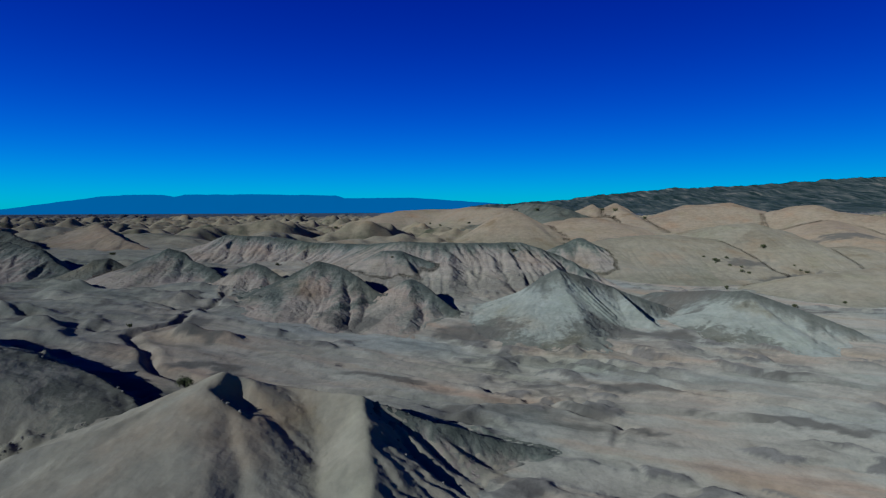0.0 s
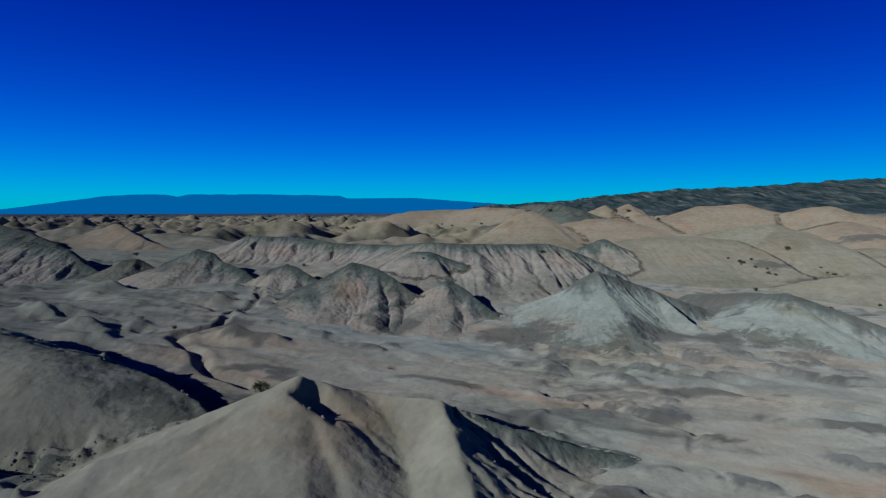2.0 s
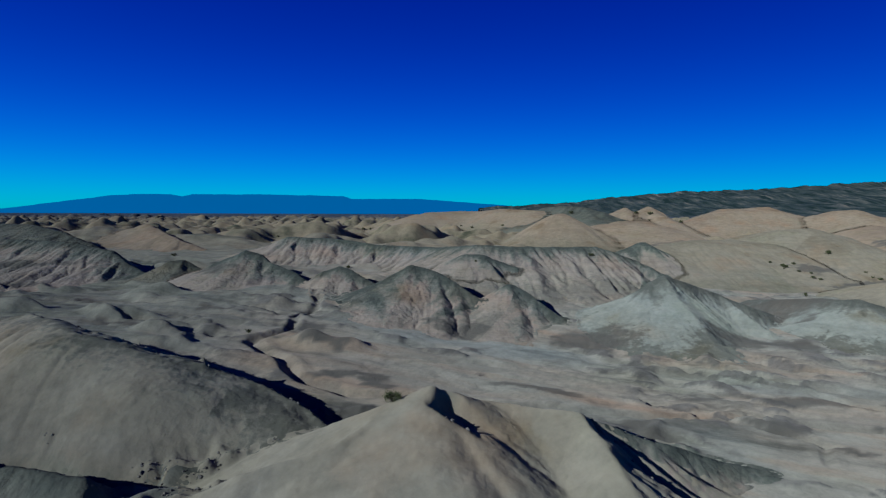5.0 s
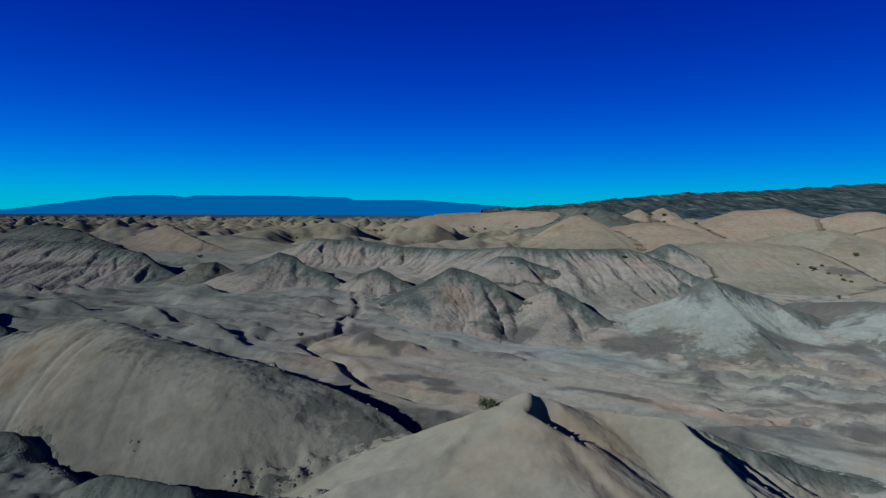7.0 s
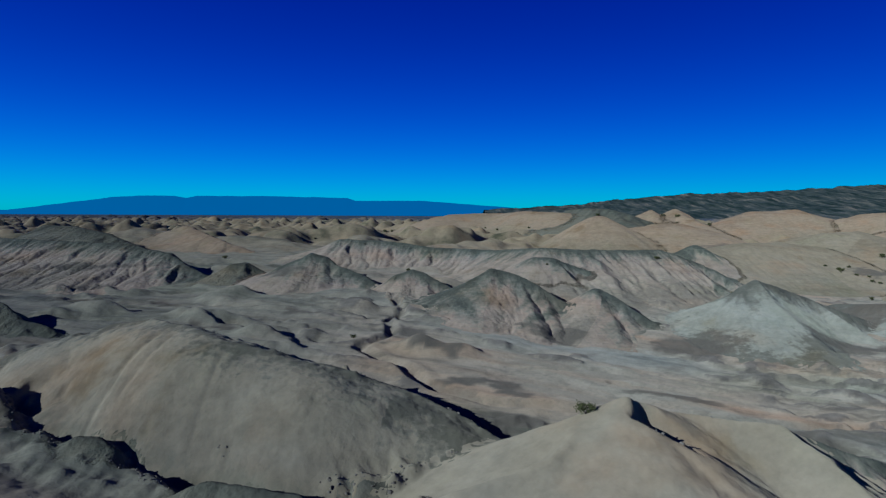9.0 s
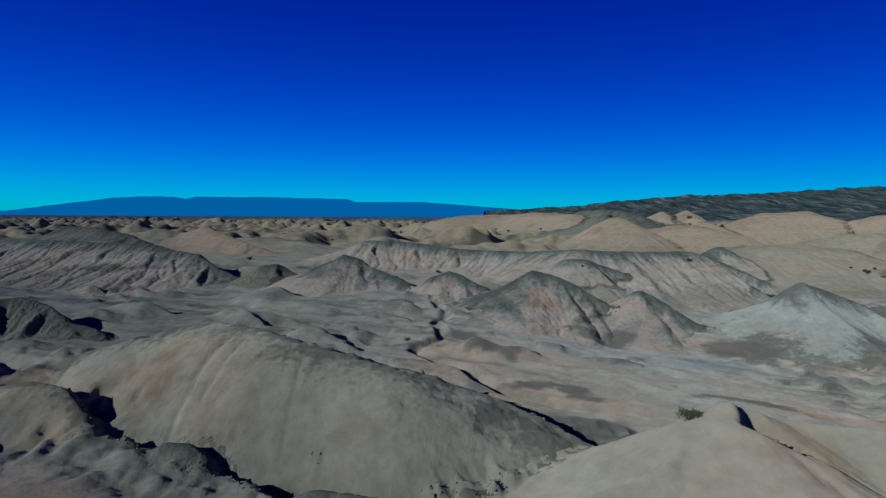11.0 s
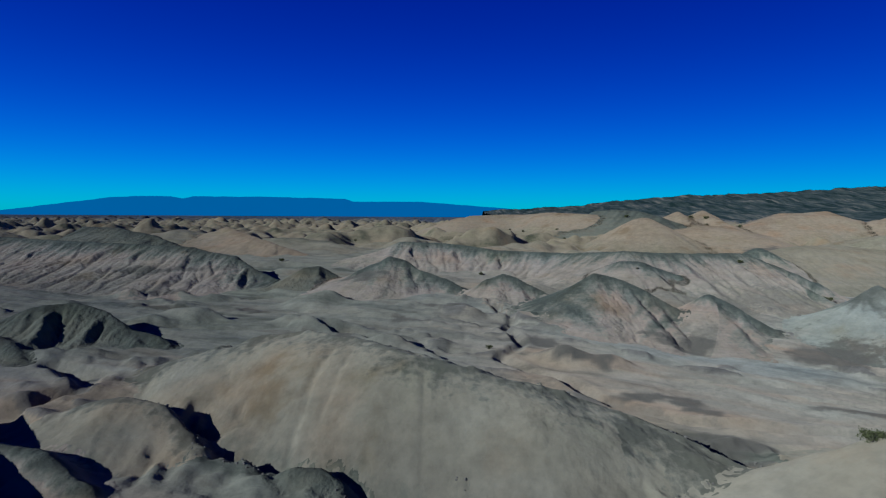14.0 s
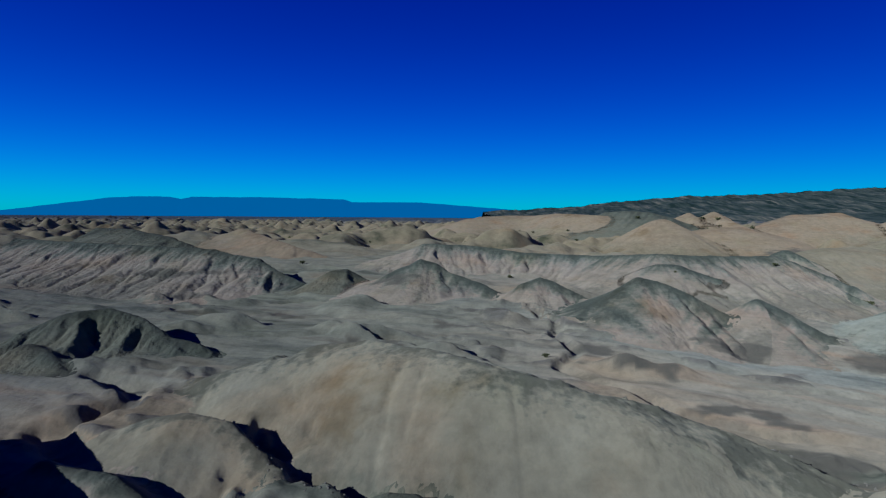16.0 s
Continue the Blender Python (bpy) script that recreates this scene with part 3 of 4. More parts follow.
hill([(-85, 226, 21.8), (-67, 226, 21.2), (-48, 220, 19), (-28, 210, 18.8), (-14, 190, 20.8), (0, 190, 20.2), (13, 195, 19.9), (27, 200, 19.8), (34.5, 200, 17.6), (42, 200, 14.6), (49, 195, 11)],
     (0.6, 0.5, 0.5, 0.5), GREY_CLAY, "long grey and pink clay escarpment with fluted face", top=1.2, rills=(1.2, 7.0), wear=2.2, spurs=(13, 16), seed=16.1)
hill([(-18, 178, 18.6), (-14, 178, 18.6), (-4, 175, 15)], (0.55, 0.5, 0.55, 0.5), GREY_CLAY, "rounded pink clay hill below the escarpment", top=2.0, rills=(0.5, 6.0), wear=0.8, seed=17.1)

# Peach hills behind.
hill([(68, 258, 16.8), (88, 268, 19.0), (108, 272, 19.2), (124, 268, 17.4), (132, 262, 14.5)], (0.5, 0.4, 0.45, 0.3), DUN_CLAY, "broad smooth dun-grey clay dome", top=5.0, rills=(0.8, 15), seed=18.1, wear=0.8)
hill([(128, 196, 8.5), (150, 200, 10)], (0.3, 0.3, 0.3, 0.28), DUN_CLAY, "low dun-grey clay swell", top=4.0, rills=(0.7, 14), seed=26.1, wear=0.2)
hill([(150, 256, 12.5), (185, 262, 14)], (0.3, 0.3, 0.3, 0.26), DUN_CLAY, "low dun-grey clay swell", top=5.0, rills=(0.7, 14), seed=27.1, wear=0.2)
hill([(225, 330, 20), (262, 392, 24)], (0.35, 0.3, 0.3, 0.28), SAND_CLAY, "broad peach-tan clay swell", top=6.0, rills=(0.51, 14.4), seed=28.1, wear=0.5)
hill([(50, 245, 16), (59, 246, 19.2), (62, 244, 17)], (0.6, 0.5, 0.5, 0.5), GREY_CLAY, "dark grey capped clay knob", top=2.0, rills=(0.5, 6.0), seed=18.6)
hill([(124, 292, 20.5), (140, 287, 23.4), (152, 285, 24.3), (159, 277, 21.5), (158, 268, 16.5)], (0.7, 0.5, 0.4, 0.33), DUN_CLAY, "broad smooth dun-grey clay dome", top=6.0, rills=(0.9, 15.4), seed=19.1, wear=0.9)
hill([(37, 327, 31), (40, 327, 31.4), (50, 335, 27)], (0.55, 0.5, 0.6, 0.5), SAND_CLAY, "peach-tan clay cone", top=3.0, rills=(0.51, 11.5), seed=20.1, wear=0.5)
hill([(-60, 560, 29.5), (-46, 560, 32.4), (-13, 575, 34), (9, 575, 34), (26, 540, 36), (49, 500, 34.5), (92, 480, 30.6)], (0.5, 0.4, 0.4, 0.35), SAND_CLAY, "long tan clay ridge against the skyline", top=4.0, rills=(1.2, 21.1), spurs=(35, 40), seed=21.1, wear=0.5)
hill([(165, 460, 25.7), (195, 470, 35.6), (214, 470, 36), (232, 470, 37.8), (261, 476, 31)], (0.5, 0.4, 0.4, 0.38), SAND_CLAY, "orange-tan clay ridge with several domes", top=4.0, rills=(1.2, 23), spurs=(35, 40), seed=22.1, wear=0.5)
hill([(255, 445, 31), (265, 440, 34), (276, 430, 35), (286, 420, 30), (304, 400, 26), (330, 400, 26)], (0.5, 0.4, 0.4, 0.38), SAND_CLAY, "orange-tan clay ridge", top=4.0, rills=(1, 23), seed=23.1, wear=0.5)
hill([(60, 350, 23.5), (76, 348, 26.8), (92, 345, 27.2), (108, 340, 23)], (0.5, 0.4, 0.45, 0.27), SAND_CLAY, "pale peach clay dome below a dark crease", top=4.0, rills=(0.5, 12.0), seed=30.1, wear=0.6)
hill([(138, 502, 33), (149, 500, 38.6), (157, 495, 34)], (0.8, 0.6, 0.6, 0.5), SAND_CLAY, "small pale clay cone", top=1.5, rills=(0.6, 9.0), seed=31.1, wear=1.0)
hill([(124, 508, 34), (131, 506, 37.6), (138, 500, 32)], (0.8, 0.6, 0.6, 0.5), SAND_CLAY, "small pale clay cone", top=1.5, rills=(0.6, 9.0), seed=32.1, wear=1.0)
hill([(62, 512, 37.5), (76, 498, 38.6), (92, 488, 37.4), (106, 476, 32.5), (118, 466, 27)], (0.7, 0.5, 0.6, 0.5), DARK_AND_SHADE_CLAY, "grey clay spur with dark streaks", top=1.5, rills=(1.0, 10.0), spurs=(20, 22), seed=33.1, wear=1.6)
hill([(-173, 290, 25.5), (-150, 262, 21.5), (-138, 250, 19.2), (-123, 240, 15.6)], (0.6, 0.5, 0.4, 0.4), SAND_CLAY, "tan clay ridge with a sharp shaded edge", top=1.5, rills=(0.6, 13.4), seed=24.1, wear=0.5)
hill([(-254, 280, 26), (-210, 262, 25.5), (-189, 250, 22.8), (-170, 240, 18)], (0.6, 0.5, 0.4, 0.42), DARK_AND_SHADE_CLAY, "grey clay ridge with a sharp shaded edge", top=1.5, rills=(1.0, 14.0), seed=25.1)



# Small scarps where a slope has broken away: place, the way it faces in degrees, half width, drop, and the run of the apron below.
SCARPS = [(-24.9, 64.6, -35, 1.9, 1.9, 7.5), (-99.3, 77.6, 25, 4.5, 1.6, 7.0)]


# Rain furrows down the broad hill's face: line, half width, depth.
FURROWS = [([(-83, 83), (-84.5, 78), (-85.3, 70)], 0.4, 0.45), ([(-80.5, 81.5), (-81.5, 77), (-82.5, 72)], 0.3, 0.25), ([(-72, 77), (-71, 71), (-71.5, 66)], 0.25, 0.2)]


def hill_height(X, Y, spec):
    """The height of one hill over the points of a grid, before erosion."""
    lines, slopes, _, _, top, (amp, wave), fine, seed, cone, crumble, _ = spec
    wx = X + 1.6 * fbm(X / 9, Y / 9, seed + 2, 2) * min(1, top)
    wy = Y + 1.6 * fbm(X / 9, Y / 9, seed + 40, 2) * min(1, top)
    best = np.full(X.shape, -1e9)
    D, S, UX, UY = (np.zeros(X.shape) for _ in range(4))
    start = 0.0
    # A south slope of five numbers eases from the first to the second between two places in x, and is steeper from the fifth on.
    south, toe = slopes[3], 1e9
    if isinstance(south, tuple):
        toe = south[4]
        south = south[0] + (south[1] - south[0]) * smooth(south[2], south[3], wx)
    for a, c in (pair for line in lines for pair in zip(line, line[1:])):
        length = max(math.hypot(c[0] - a[0], c[1] - a[1]), 0.01)
        f = np.clip(((wx - a[0]) * (c[0] - a[0]) + (wy - a[1]) * (c[1] - a[1])) / length**2, 0, 1)
        dx, dy = wx - a[0] - f * (c[0] - a[0]), wy - a[1] - f * (c[1] - a[1])
        d = np.hypot(dx, dy) + 1e-6
        ux, uy = dx / d, dy / d
        k = ux**2 * np.where(ux > 0, slopes[0], slopes[2]) + uy**2 * np.where(uy > 0, slopes[1], south)
        bend = 1.6 + (top - 1.6) * smooth(0.3, -0.4, uy) if toe < 1e8 else top
        e = np.sqrt(d * d + bend * bend) - bend
        if top < 2:
            low = 0.46 * e + 5.6 * (1 - np.exp(-e / 7))
            steep = 0.8 * e + 3.6 * (1 - np.exp(-e / 6))
            e = low + (steep - low) * smooth(0.05, 0.6, ux) if lines[0][:, 1].mean() > 125 else steep
        h = a[2] + f * (c[2] - a[2]) - k * e - 0.55 * np.maximum(0, d - toe) * (uy < 0)
        near = h > best
        best = np.where(near, h, best)
        for target, value in ((D, d), (S, start + f * length), (UX, ux), (UY, uy)):
            target[near] = value[near]
        start += length
    if top > 3 and D.shape[0] > 8:
        # Smooth aprons on the side that faces the sun.
        soft, facing = best.copy(), smooth(0.35, -0.15, 0.75 * UX + 0.66 * UY) * smooth(0, 3, D)
        for _ in range(60):
            soft[1:-1, 1:-1] = (soft[1:-1, 1:-1] + soft[:-2, 1:-1] + soft[2:, 1:-1] + soft[1:-1, :-2] + soft[1:-1, 2:]) / 5
        best = best + (soft - best) * facing
    gate = smooth(0.5, 2.2 * wave, D)
    r1 = np.abs(perlin(S / wave + seed * 7.1, UX * cone, UY * cone + 0.04 * D)) * 2
    r2 = np.abs(perlin(S / wave * 2.9 + seed * 3.3, UX * cone * 2.6, UY * cone * 2.6 + 0.05 * D)) * 2
    # Rills are dense where the slope is steep to the east, few on the smooth aprons elsewhere.
    bare = 0.45 + 1.8 * smooth(0.05, 0.6, UX + 0.25 * UY)
    brow = smooth(0.3, 1.5, D) * (1 - smooth(3, 7, D))
    r3 = np.abs(perlin(S / wave * 4.5 + seed * 5.3, UX * cone * 4, UY * cone * 4 + 0.05 * D)) * 2
    Z = best + gate * amp * (1.6 * bare * (r1 - 0.45) + 0.7 * bare * (r2 - 0.45)) + (0.55 if top < 2 else 0.0) * amp * (brow + gate * (bare - 0.45)) * (r3 - 0.45)
    Z = Z + fine * (2.5 * fbm(X / 5, Y / 5, seed, 3) + 0.8 * fbm(X / 1.1, Y / 1.1, seed + 9, 2))
    if crumble:
        broken = smooth(0.1, 0.55, 0.55 * UX + 0.8 * UY) * smooth(0.2, 1.0, D) * (1 - smooth(7, 12, D))
        Z = Z + crumble * broken * (np.abs(perlin(X / 1.3, Y / 1.3, seed + 3)) * 1.5 - 0.5 + 0.5 * perlin(X / 2.9, Y / 2.9, seed + 5))
    for pts, half, depth in FURROWS:
        d, _ = along(X + 0.9 * perlin(X / 3, Y / 3, 5.1), Y, pts)
        Z = Z - depth * (1 - smooth(0.2 * half, 1.8 * half, d))
    for x, y, turn, half, drop, run in SCARPS:
        ca, sa = math.cos(radians(turn)), math.sin(radians(turn))
        u, v = (X - x) * ca + (Y - y) * sa + 0.5 * perlin(X / 1.3, Y / 1.3, 3.3), -(X - x) * sa + (Y - y) * ca + 0.8 * perlin(X / 1.5, Y / 1.5, 6.3)
        u = u - 0.12 * v * v / half
        Z = Z - drop * smooth(0, 0.8, u) * (1 - smooth(1.2, run, u)) * (1 - smooth(0.6 * half, 1.2 * half, np.abs(v)))
    return Z


def erode(H, cell, steps, power, creep):
    """Running water cuts gullies down the steepest way; creep rounds what lies between them."""
    rows, cols = H.shape
    n = rows * cols
    ids = np.arange(n).reshape(rows, cols)
    inner = (slice(1, -1), slice(1, -1))
    moves = [(dy, dx, math.hypot(dx, dy) * cell) for dy in (-1, 0, 1) for dx in (-1, 0, 1) if dx or dy]
    for _ in range(steps):
        core = H[inner]
        steep = np.full(core.shape, 1e-6)
        rec, gap = ids[inner].copy(), np.full(core.shape, cell)
        for dy, dx, dist in moves:
            part = (slice(1 + dy, rows - 1 + dy), slice(1 + dx, cols - 1 + dx))
            fall = (core - H[part]) / dist
            more = fall > steep
            steep = np.where(more, fall, steep)
            rec = np.where(more, ids[part], rec)
            gap = np.where(more, dist, gap)
        full, far = ids.copy(), np.full(H.shape, cell)
        full[inner], far[inner] = rec, gap
        to, h = full.ravel().tolist(), H.ravel()
        order = np.argsort(-h, kind="stable").tolist()
        area = [1.0] * n
        for i in order:
            r = to[i]
            if r != i:
                area[r] += area[i]
        force = (power.ravel() * np.minimum(np.sqrt(np.array(area) * cell * cell), 12.0) / far.ravel()).tolist()
        h = h.tolist()
        for i in reversed(order):
            r = to[i]
            if r != i:
                h[i] = (h[i] + force[i] * h[r]) / (1 + force[i])
        H = np.array(h).reshape(rows, cols)
        H[inner] += creep * (H[:-2, 1:-1] + H[2:, 1:-1] + H[1:-1, :-2] + H[1:-1, 2:] - 4 * H[inner])
    return H


class Tile:
    """A stretch of the land: height, and which hill stands where."""

    def __init__(self, x0, x1, y0, y1, cell, steps, power, creep):
        self.x0, self.y0, self.cell = x0, y0, cell
        X, Y = np.meshgrid(np.arange(x0, x1, cell), np.arange(y0, y1, cell))
        self.X, self.Y, self.raw = X, Y, floor_height(X, Y)
        H, self.owner = self.raw.copy(), np.full(X.shape, -1)
        for n, spec in enumerate(HILLS):
            crest, slopes = np.concatenate(spec[0]), spec[1]
            gentlest = min(v if isinstance(v, float) else min(v[:2]) for v in slopes)
            reach = min(crest[:, 2].max() / gentlest * 1.1 + 4, 90)
            lo, hi = crest[:, :2].min(0) - reach, crest[:, :2].max(0) + reach
            i0, i1 = (int(np.clip((v - y0) / cell, 0, X.shape[0])) for v in (lo[1], hi[1]))
            j0, j1 = (int(np.clip((v - x0) / cell, 0, X.shape[1])) for v in (lo[0], hi[0]))
            if i1 - i0 < 3 or j1 - j0 < 3:
                continue
            part = (slice(i0, i1), slice(j0, j1))
            Z = hill_height(X[part], Y[part], spec)
            mine = Z > H[part]
            H[part] = np.where(mine, Z, H[part])
            self.owner[part] = np.where(mine, n, self.owner[part])
        self.before = H
        wear = np.array([spec[-1] for spec in HILLS] + [0.8])[self.owner]
        for _ in range(6):
            wear[1:-1, 1:-1] = (wear[1:-1, 1:-1] + wear[:-2, 1:-1] + wear[2:, 1:-1] + wear[1:-1, :-2] + wear[1:-1, 2:]) / 5
        # Rain has cut the steep east flanks; the long slopes to the sun stay smooth.
        fall = -np.gradient(H, cell, axis=1)
        for _ in range(4):
            fall[1:-1, 1:-1] = (fall[1:-1, 1:-1] + fall[:-2, 1:-1] + fall[2:, 1:-1] + fall[1:-1, :-2] + fall[1:-1, 2:]) / 5
        wear = wear * np.where(self.owner >= 0, 0.5 + 1.4 * smooth(0.1, 0.55, fall), 1.0)
        self.H = erode(H, cell, steps, power * wear, creep)

    def sample(self, grid, x, y):
        u = np.clip((x - self.x0) / self.cell, 0, grid.shape[1] - 1.001)
        v = np.clip((y - self.y0) / self.cell, 0, grid.shape[0] - 1.001)
        j, i = u.astype(int), v.astype(int)
        u, v = u - j, v - i
        return (grid[i, j] * (1 - u) + grid[i, j + 1] * u) * (1 - v) + (grid[i + 1, j] * (1 - u) + grid[i + 1, j + 1] * u) * v

    def weight(self, x, y, edge):
        w = self.x0 + self.cell * (self.H.shape[1] - 1)
        t = self.y0 + self.cell * (self.H.shape[0] - 1)
        return smooth(0, edge, np.minimum(np.minimum(x - self.x0, w - x), np.minimum(y - self.y0, t - y)))


NEAR = Tile(-230, 215, 30, 316, 0.5, 11, 0.022, 0.018)
FAR = Tile(-330, 370, 284, 640, 1.4, 8, 0.03, 0.06)


def blurred(grid, times):
    grid = grid.astype(float)
    for _ in range(times):
        grid[1:-1, 1:-1] = (grid[1:-1, 1:-1] + grid[:-2, 1:-1] + grid[2:, 1:-1] + grid[1:-1, :-2] + grid[1:-1, 2:]) / 5
    return grid


# ---- ground: one sheet out to the horizon ----
ys = np.concatenate([np.linspace(-400, -70, 24)[:-1], np.arange(-70, 19.5, 0.8), 20 * np.exp(np.linspace(0, math.log(4900 / 20), 860))])
us = np.linspace(-1, 1, 720)
us = np.concatenate([[-6, -4, -2.6, -1.9, -1.4, -1.15], us, [1.15, 1.4, 1.9, 2.6, 4, 6]])
GY, GU = np.meshgrid(ys, us, indexing="ij")
GX = -40 + GU * (62 + 0.86 * np.maximum(GY, 20))
GZ = floor_height(GX, GY)
for tile in (NEAR, FAR):
    w = tile.weight(GX, GY, 5.0)
    covered = tile.sample(blurred(tile.owner >= 0, 5), GX, GY)
    GZ = GZ * (1 - w) + w * (tile.sample(tile.H, GX, GY) - 0.7 * smooth(0.35, 1.0, covered))
far_value = 0.5 * smooth(200, 330, GY + 25 * fbm(GX / 60, GY / 60, 3.3, 3)) + 0.5 * smooth(1000, 2000, GY + 500 * fbm(GX / 300, GY / 300, 9.3, 3))
bn = bed_noise(GX, GY)
bed_cover = np.maximum.reduce([smooth(0.2, 0.23, bn) * (1 - 0.6 * smooth(0.27, 0.4, bn)), smooth(-0.22, -0.25, bn) * 0.8, 0.7 * (1 - smooth(0.008, 0.022, np.abs(bn)))]) * smooth(-0.35, 0.0, fbm(GX / 60, GY / 40, 44.0, 2))
ground = mesh_object("ground", np.stack([GX, GY, GZ], -1).reshape(-1, 3), grid_faces(len(ys), len(us)), [("patch", shale_scrub_shade_at(GX, GY).ravel()), ("far", far_value.ravel()), ("bed", (0.55 * bed_cover).ravel()), ("crumb", crumb_at(GX, GY).ravel()), ("silt", np.maximum(0.85 * smooth(-52, -95, GX + 12 * fbm(GX / 30, GY / 30, 17.0, 3)) * smooth(92, 108, GY), 1 - smooth(6, 13, along(GX, GY, CHANNELS[3][0])[0])).ravel()), ("island", island_at(GX, GY).ravel())])
ground.data.materials.append(ground_material())
tagged(ground, "pale silty wash and eroded badland ground to the horizon", "ground", kind="structure")


def grown(mask, times=1):
    for _ in range(times):
        m = mask.copy()
        m[1:] |= mask[:-1]
        m[:-1] |= mask[1:]
        m[:, 1:] |= mask[:, :-1]
        m[:, :-1] |= mask[:, 1:]
        mask = m
    return mask


def build_hill(tile, number, finer):
    """One hill as a mesh of its own, cut out of the eroded land, its skirt let into the ground."""
    lines, _, material, label, *_ = HILLS[number]
    crest = lines[0]
    mine = tile.owner == number
    if mine.sum() < 60:
        return
    i, j = np.where(mine)
    i0, i1, j0, j1 = max(i.min() - 7, 0), i.max() + 8, max(j.min() - 7, 0), j.max() + 8
    part = (slice(i0, i1), slice(j0, j1))
    own = blurred(grown(mine[part], 3), 5)
    cell = tile.cell / finer
    xs = np.arange(tile.X[0, j0], tile.X[0, min(j1, tile.X.shape[1]) - 1], cell)
    zs = np.arange(tile.Y[i0, 0], tile.Y[min(i1, tile.X.shape[0]) - 1, 0], cell)
    X, Y = np.meshgrid(xs, zs)
    full = np.zeros(tile.X.shape)
    full[part] = own
    cover = tile.sample(full, X, Y)
    Z = tile.sample(tile.H, X, Y)
    Z = Z + 0.02 - 0.9 * (1 - smooth(0.0, 0.7, cover))
    if finer > 1:
        Z = Z + 0.07 * fbm(X / 0.9, Y / 0.9, 3.0 + number, 2)
    low, high = float(tile.raw[mine].mean()), float(crest[:, 2].max())
    # Beds follow the crest: how far below its nearest place each point lies.
    nearest, crest_z = np.full(X.shape, 1e9), np.zeros(X.shape)
    run, ux, uy, start = np.zeros(X.shape), np.zeros(X.shape), np.zeros(X.shape), 0.0
    for a, c in zip(crest, crest[1:]):
        f = np.clip(((X - a[0]) * (c[0] - a[0]) + (Y - a[1]) * (c[1] - a[1])) / max((c[0] - a[0]) ** 2 + (c[1] - a[1]) ** 2, 0.01), 0, 1)
        d = np.hypot(X - a[0] - f * (c[0] - a[0]), Y - a[1] - f * (c[1] - a[1]))
        closer, length = d < nearest, math.hypot(c[0] - a[0], c[1] - a[1])
        crest_z = np.where(closer, a[2] + f * (c[2] - a[2]), crest_z)
        run = np.where(closer, start + f * length, run)
        ux = np.where(closer, (X - a[0] - f * (c[0] - a[0])) / (d + 0.01), ux)
        uy = np.where(closer, (Y - a[1] - f * (c[1] - a[1])) / (d + 0.01), uy)
        start = start + length
        nearest = np.minimum(nearest, d)
    # The cap's darker clay runs down the flutes in tongues.
    wave = max(2.5, 0.32 * (high - low))
    tongue = np.abs(perlin(run / wave + number, ux * 1.8, uy * 1.8)) * 1.6 - 0.4 + 0.6 * perlin(run / wave * 2.7, ux * 4, uy * 4 + number)
    strata = np.clip(1 - (crest_z - Z) / max(high - low, 1), 0, 1)
    strata = np.clip(strata + (0.12 if material in (TAN_CLAY, BARE_CLAY, SAND_CLAY, DUN_CLAY) else 0.32) * smooth(0.3, 4, nearest) * tongue, 0, 1.2)
    faces = grid_faces(*X.shape)
    faces = faces[(cover > 0.02).ravel()[faces].any(1)]
    used = np.unique(faces)
    index = np.zeros(X.size, np.int64)
    index[used] = np.arange(len(used))
    co = np.stack([X, Y, Z], -1).reshape(-1, 3)[used]
    centre = (float(crest[:, 0].mean()), float(crest[:, 1].mean()), low - 1)
    ob = mesh_object("badland_hill", co, index[faces], [("strata", strata.ravel()[used]), ("patch", shale_scrub_shade_at(X, Y).ravel()[used])], centre)
    ob.data.materials.append(material)
    tagged(ob, label, "hill", "badland hills")


for number, spec in enumerate(HILLS):
    depth = spec[0][0][:, 1].mean()
    if depth < 311:
        build_hill(NEAR, number, 2 if depth < 172 else 1)
    else:
        build_hill(FAR, number, 1)


# ---- far ridge, and the blue mesa at the edge of sight ----
def range_mesh(name, line, back, foot, material, label, rough, seed, steps=700):
    line = np.array(line, float)
    xs = np.linspace(line[0, 0], line[-1, 0], steps)
    top = np.interp(xs, line[:, 0], line[:, 2])
    deep = np.interp(xs, line[:, 0], line[:, 1])
    depths = np.linspace(0, 1, 60)
    V, X = np.meshgrid(depths, xs, indexing="ij")
    T, B = np.broadcast_to(top, X.shape), np.broadcast_to(deep, X.shape)
    Yc = B - foot * (1 - V)
    lift = V**1.3
    Z = 20 + (T - 20) * lift + rough * np.minimum(1, 3 * V) * (fbm(X / 160, Yc / 160, seed, 5) + 0.2 * fbm(X / 26, Yc / 90, seed + 3, 3))
    Xb, Yb, Zb = X[-1:], Yc[-1:] + back, np.full((1, steps), 0.0)
    co = np.concatenate([np.stack([X, Yc, Z], -1), np.stack([Xb, Yb, Zb], -1)]).reshape(-1, 3)
    ob = mesh_object(name, co, grid_faces(61, steps))
    ob.data.materials.append(material)
    return tagged(ob, label, "ridge", kind="structure")


DARK_WOOD = plain_material("scrub_covered_ridge", [(0.42, (0.006, 0.013, 0.011)), (0.53, (0.024, 0.032, 0.027)), (0.60, (0.048, 0.050, 0.040)), (0.68, (0.11, 0.095, 0.07))], 0.032, depth=0.13)
# The air's blue haze over the mesa is put in as emission.
MESA_HAZE_GLOW = plain_material("blue_haze_glow", [(0.3, (0.0, 0.006, 0.02)), (0.7, (0.0, 0.008, 0.025))], 0.002, (0.0, 0.08, 0.215))
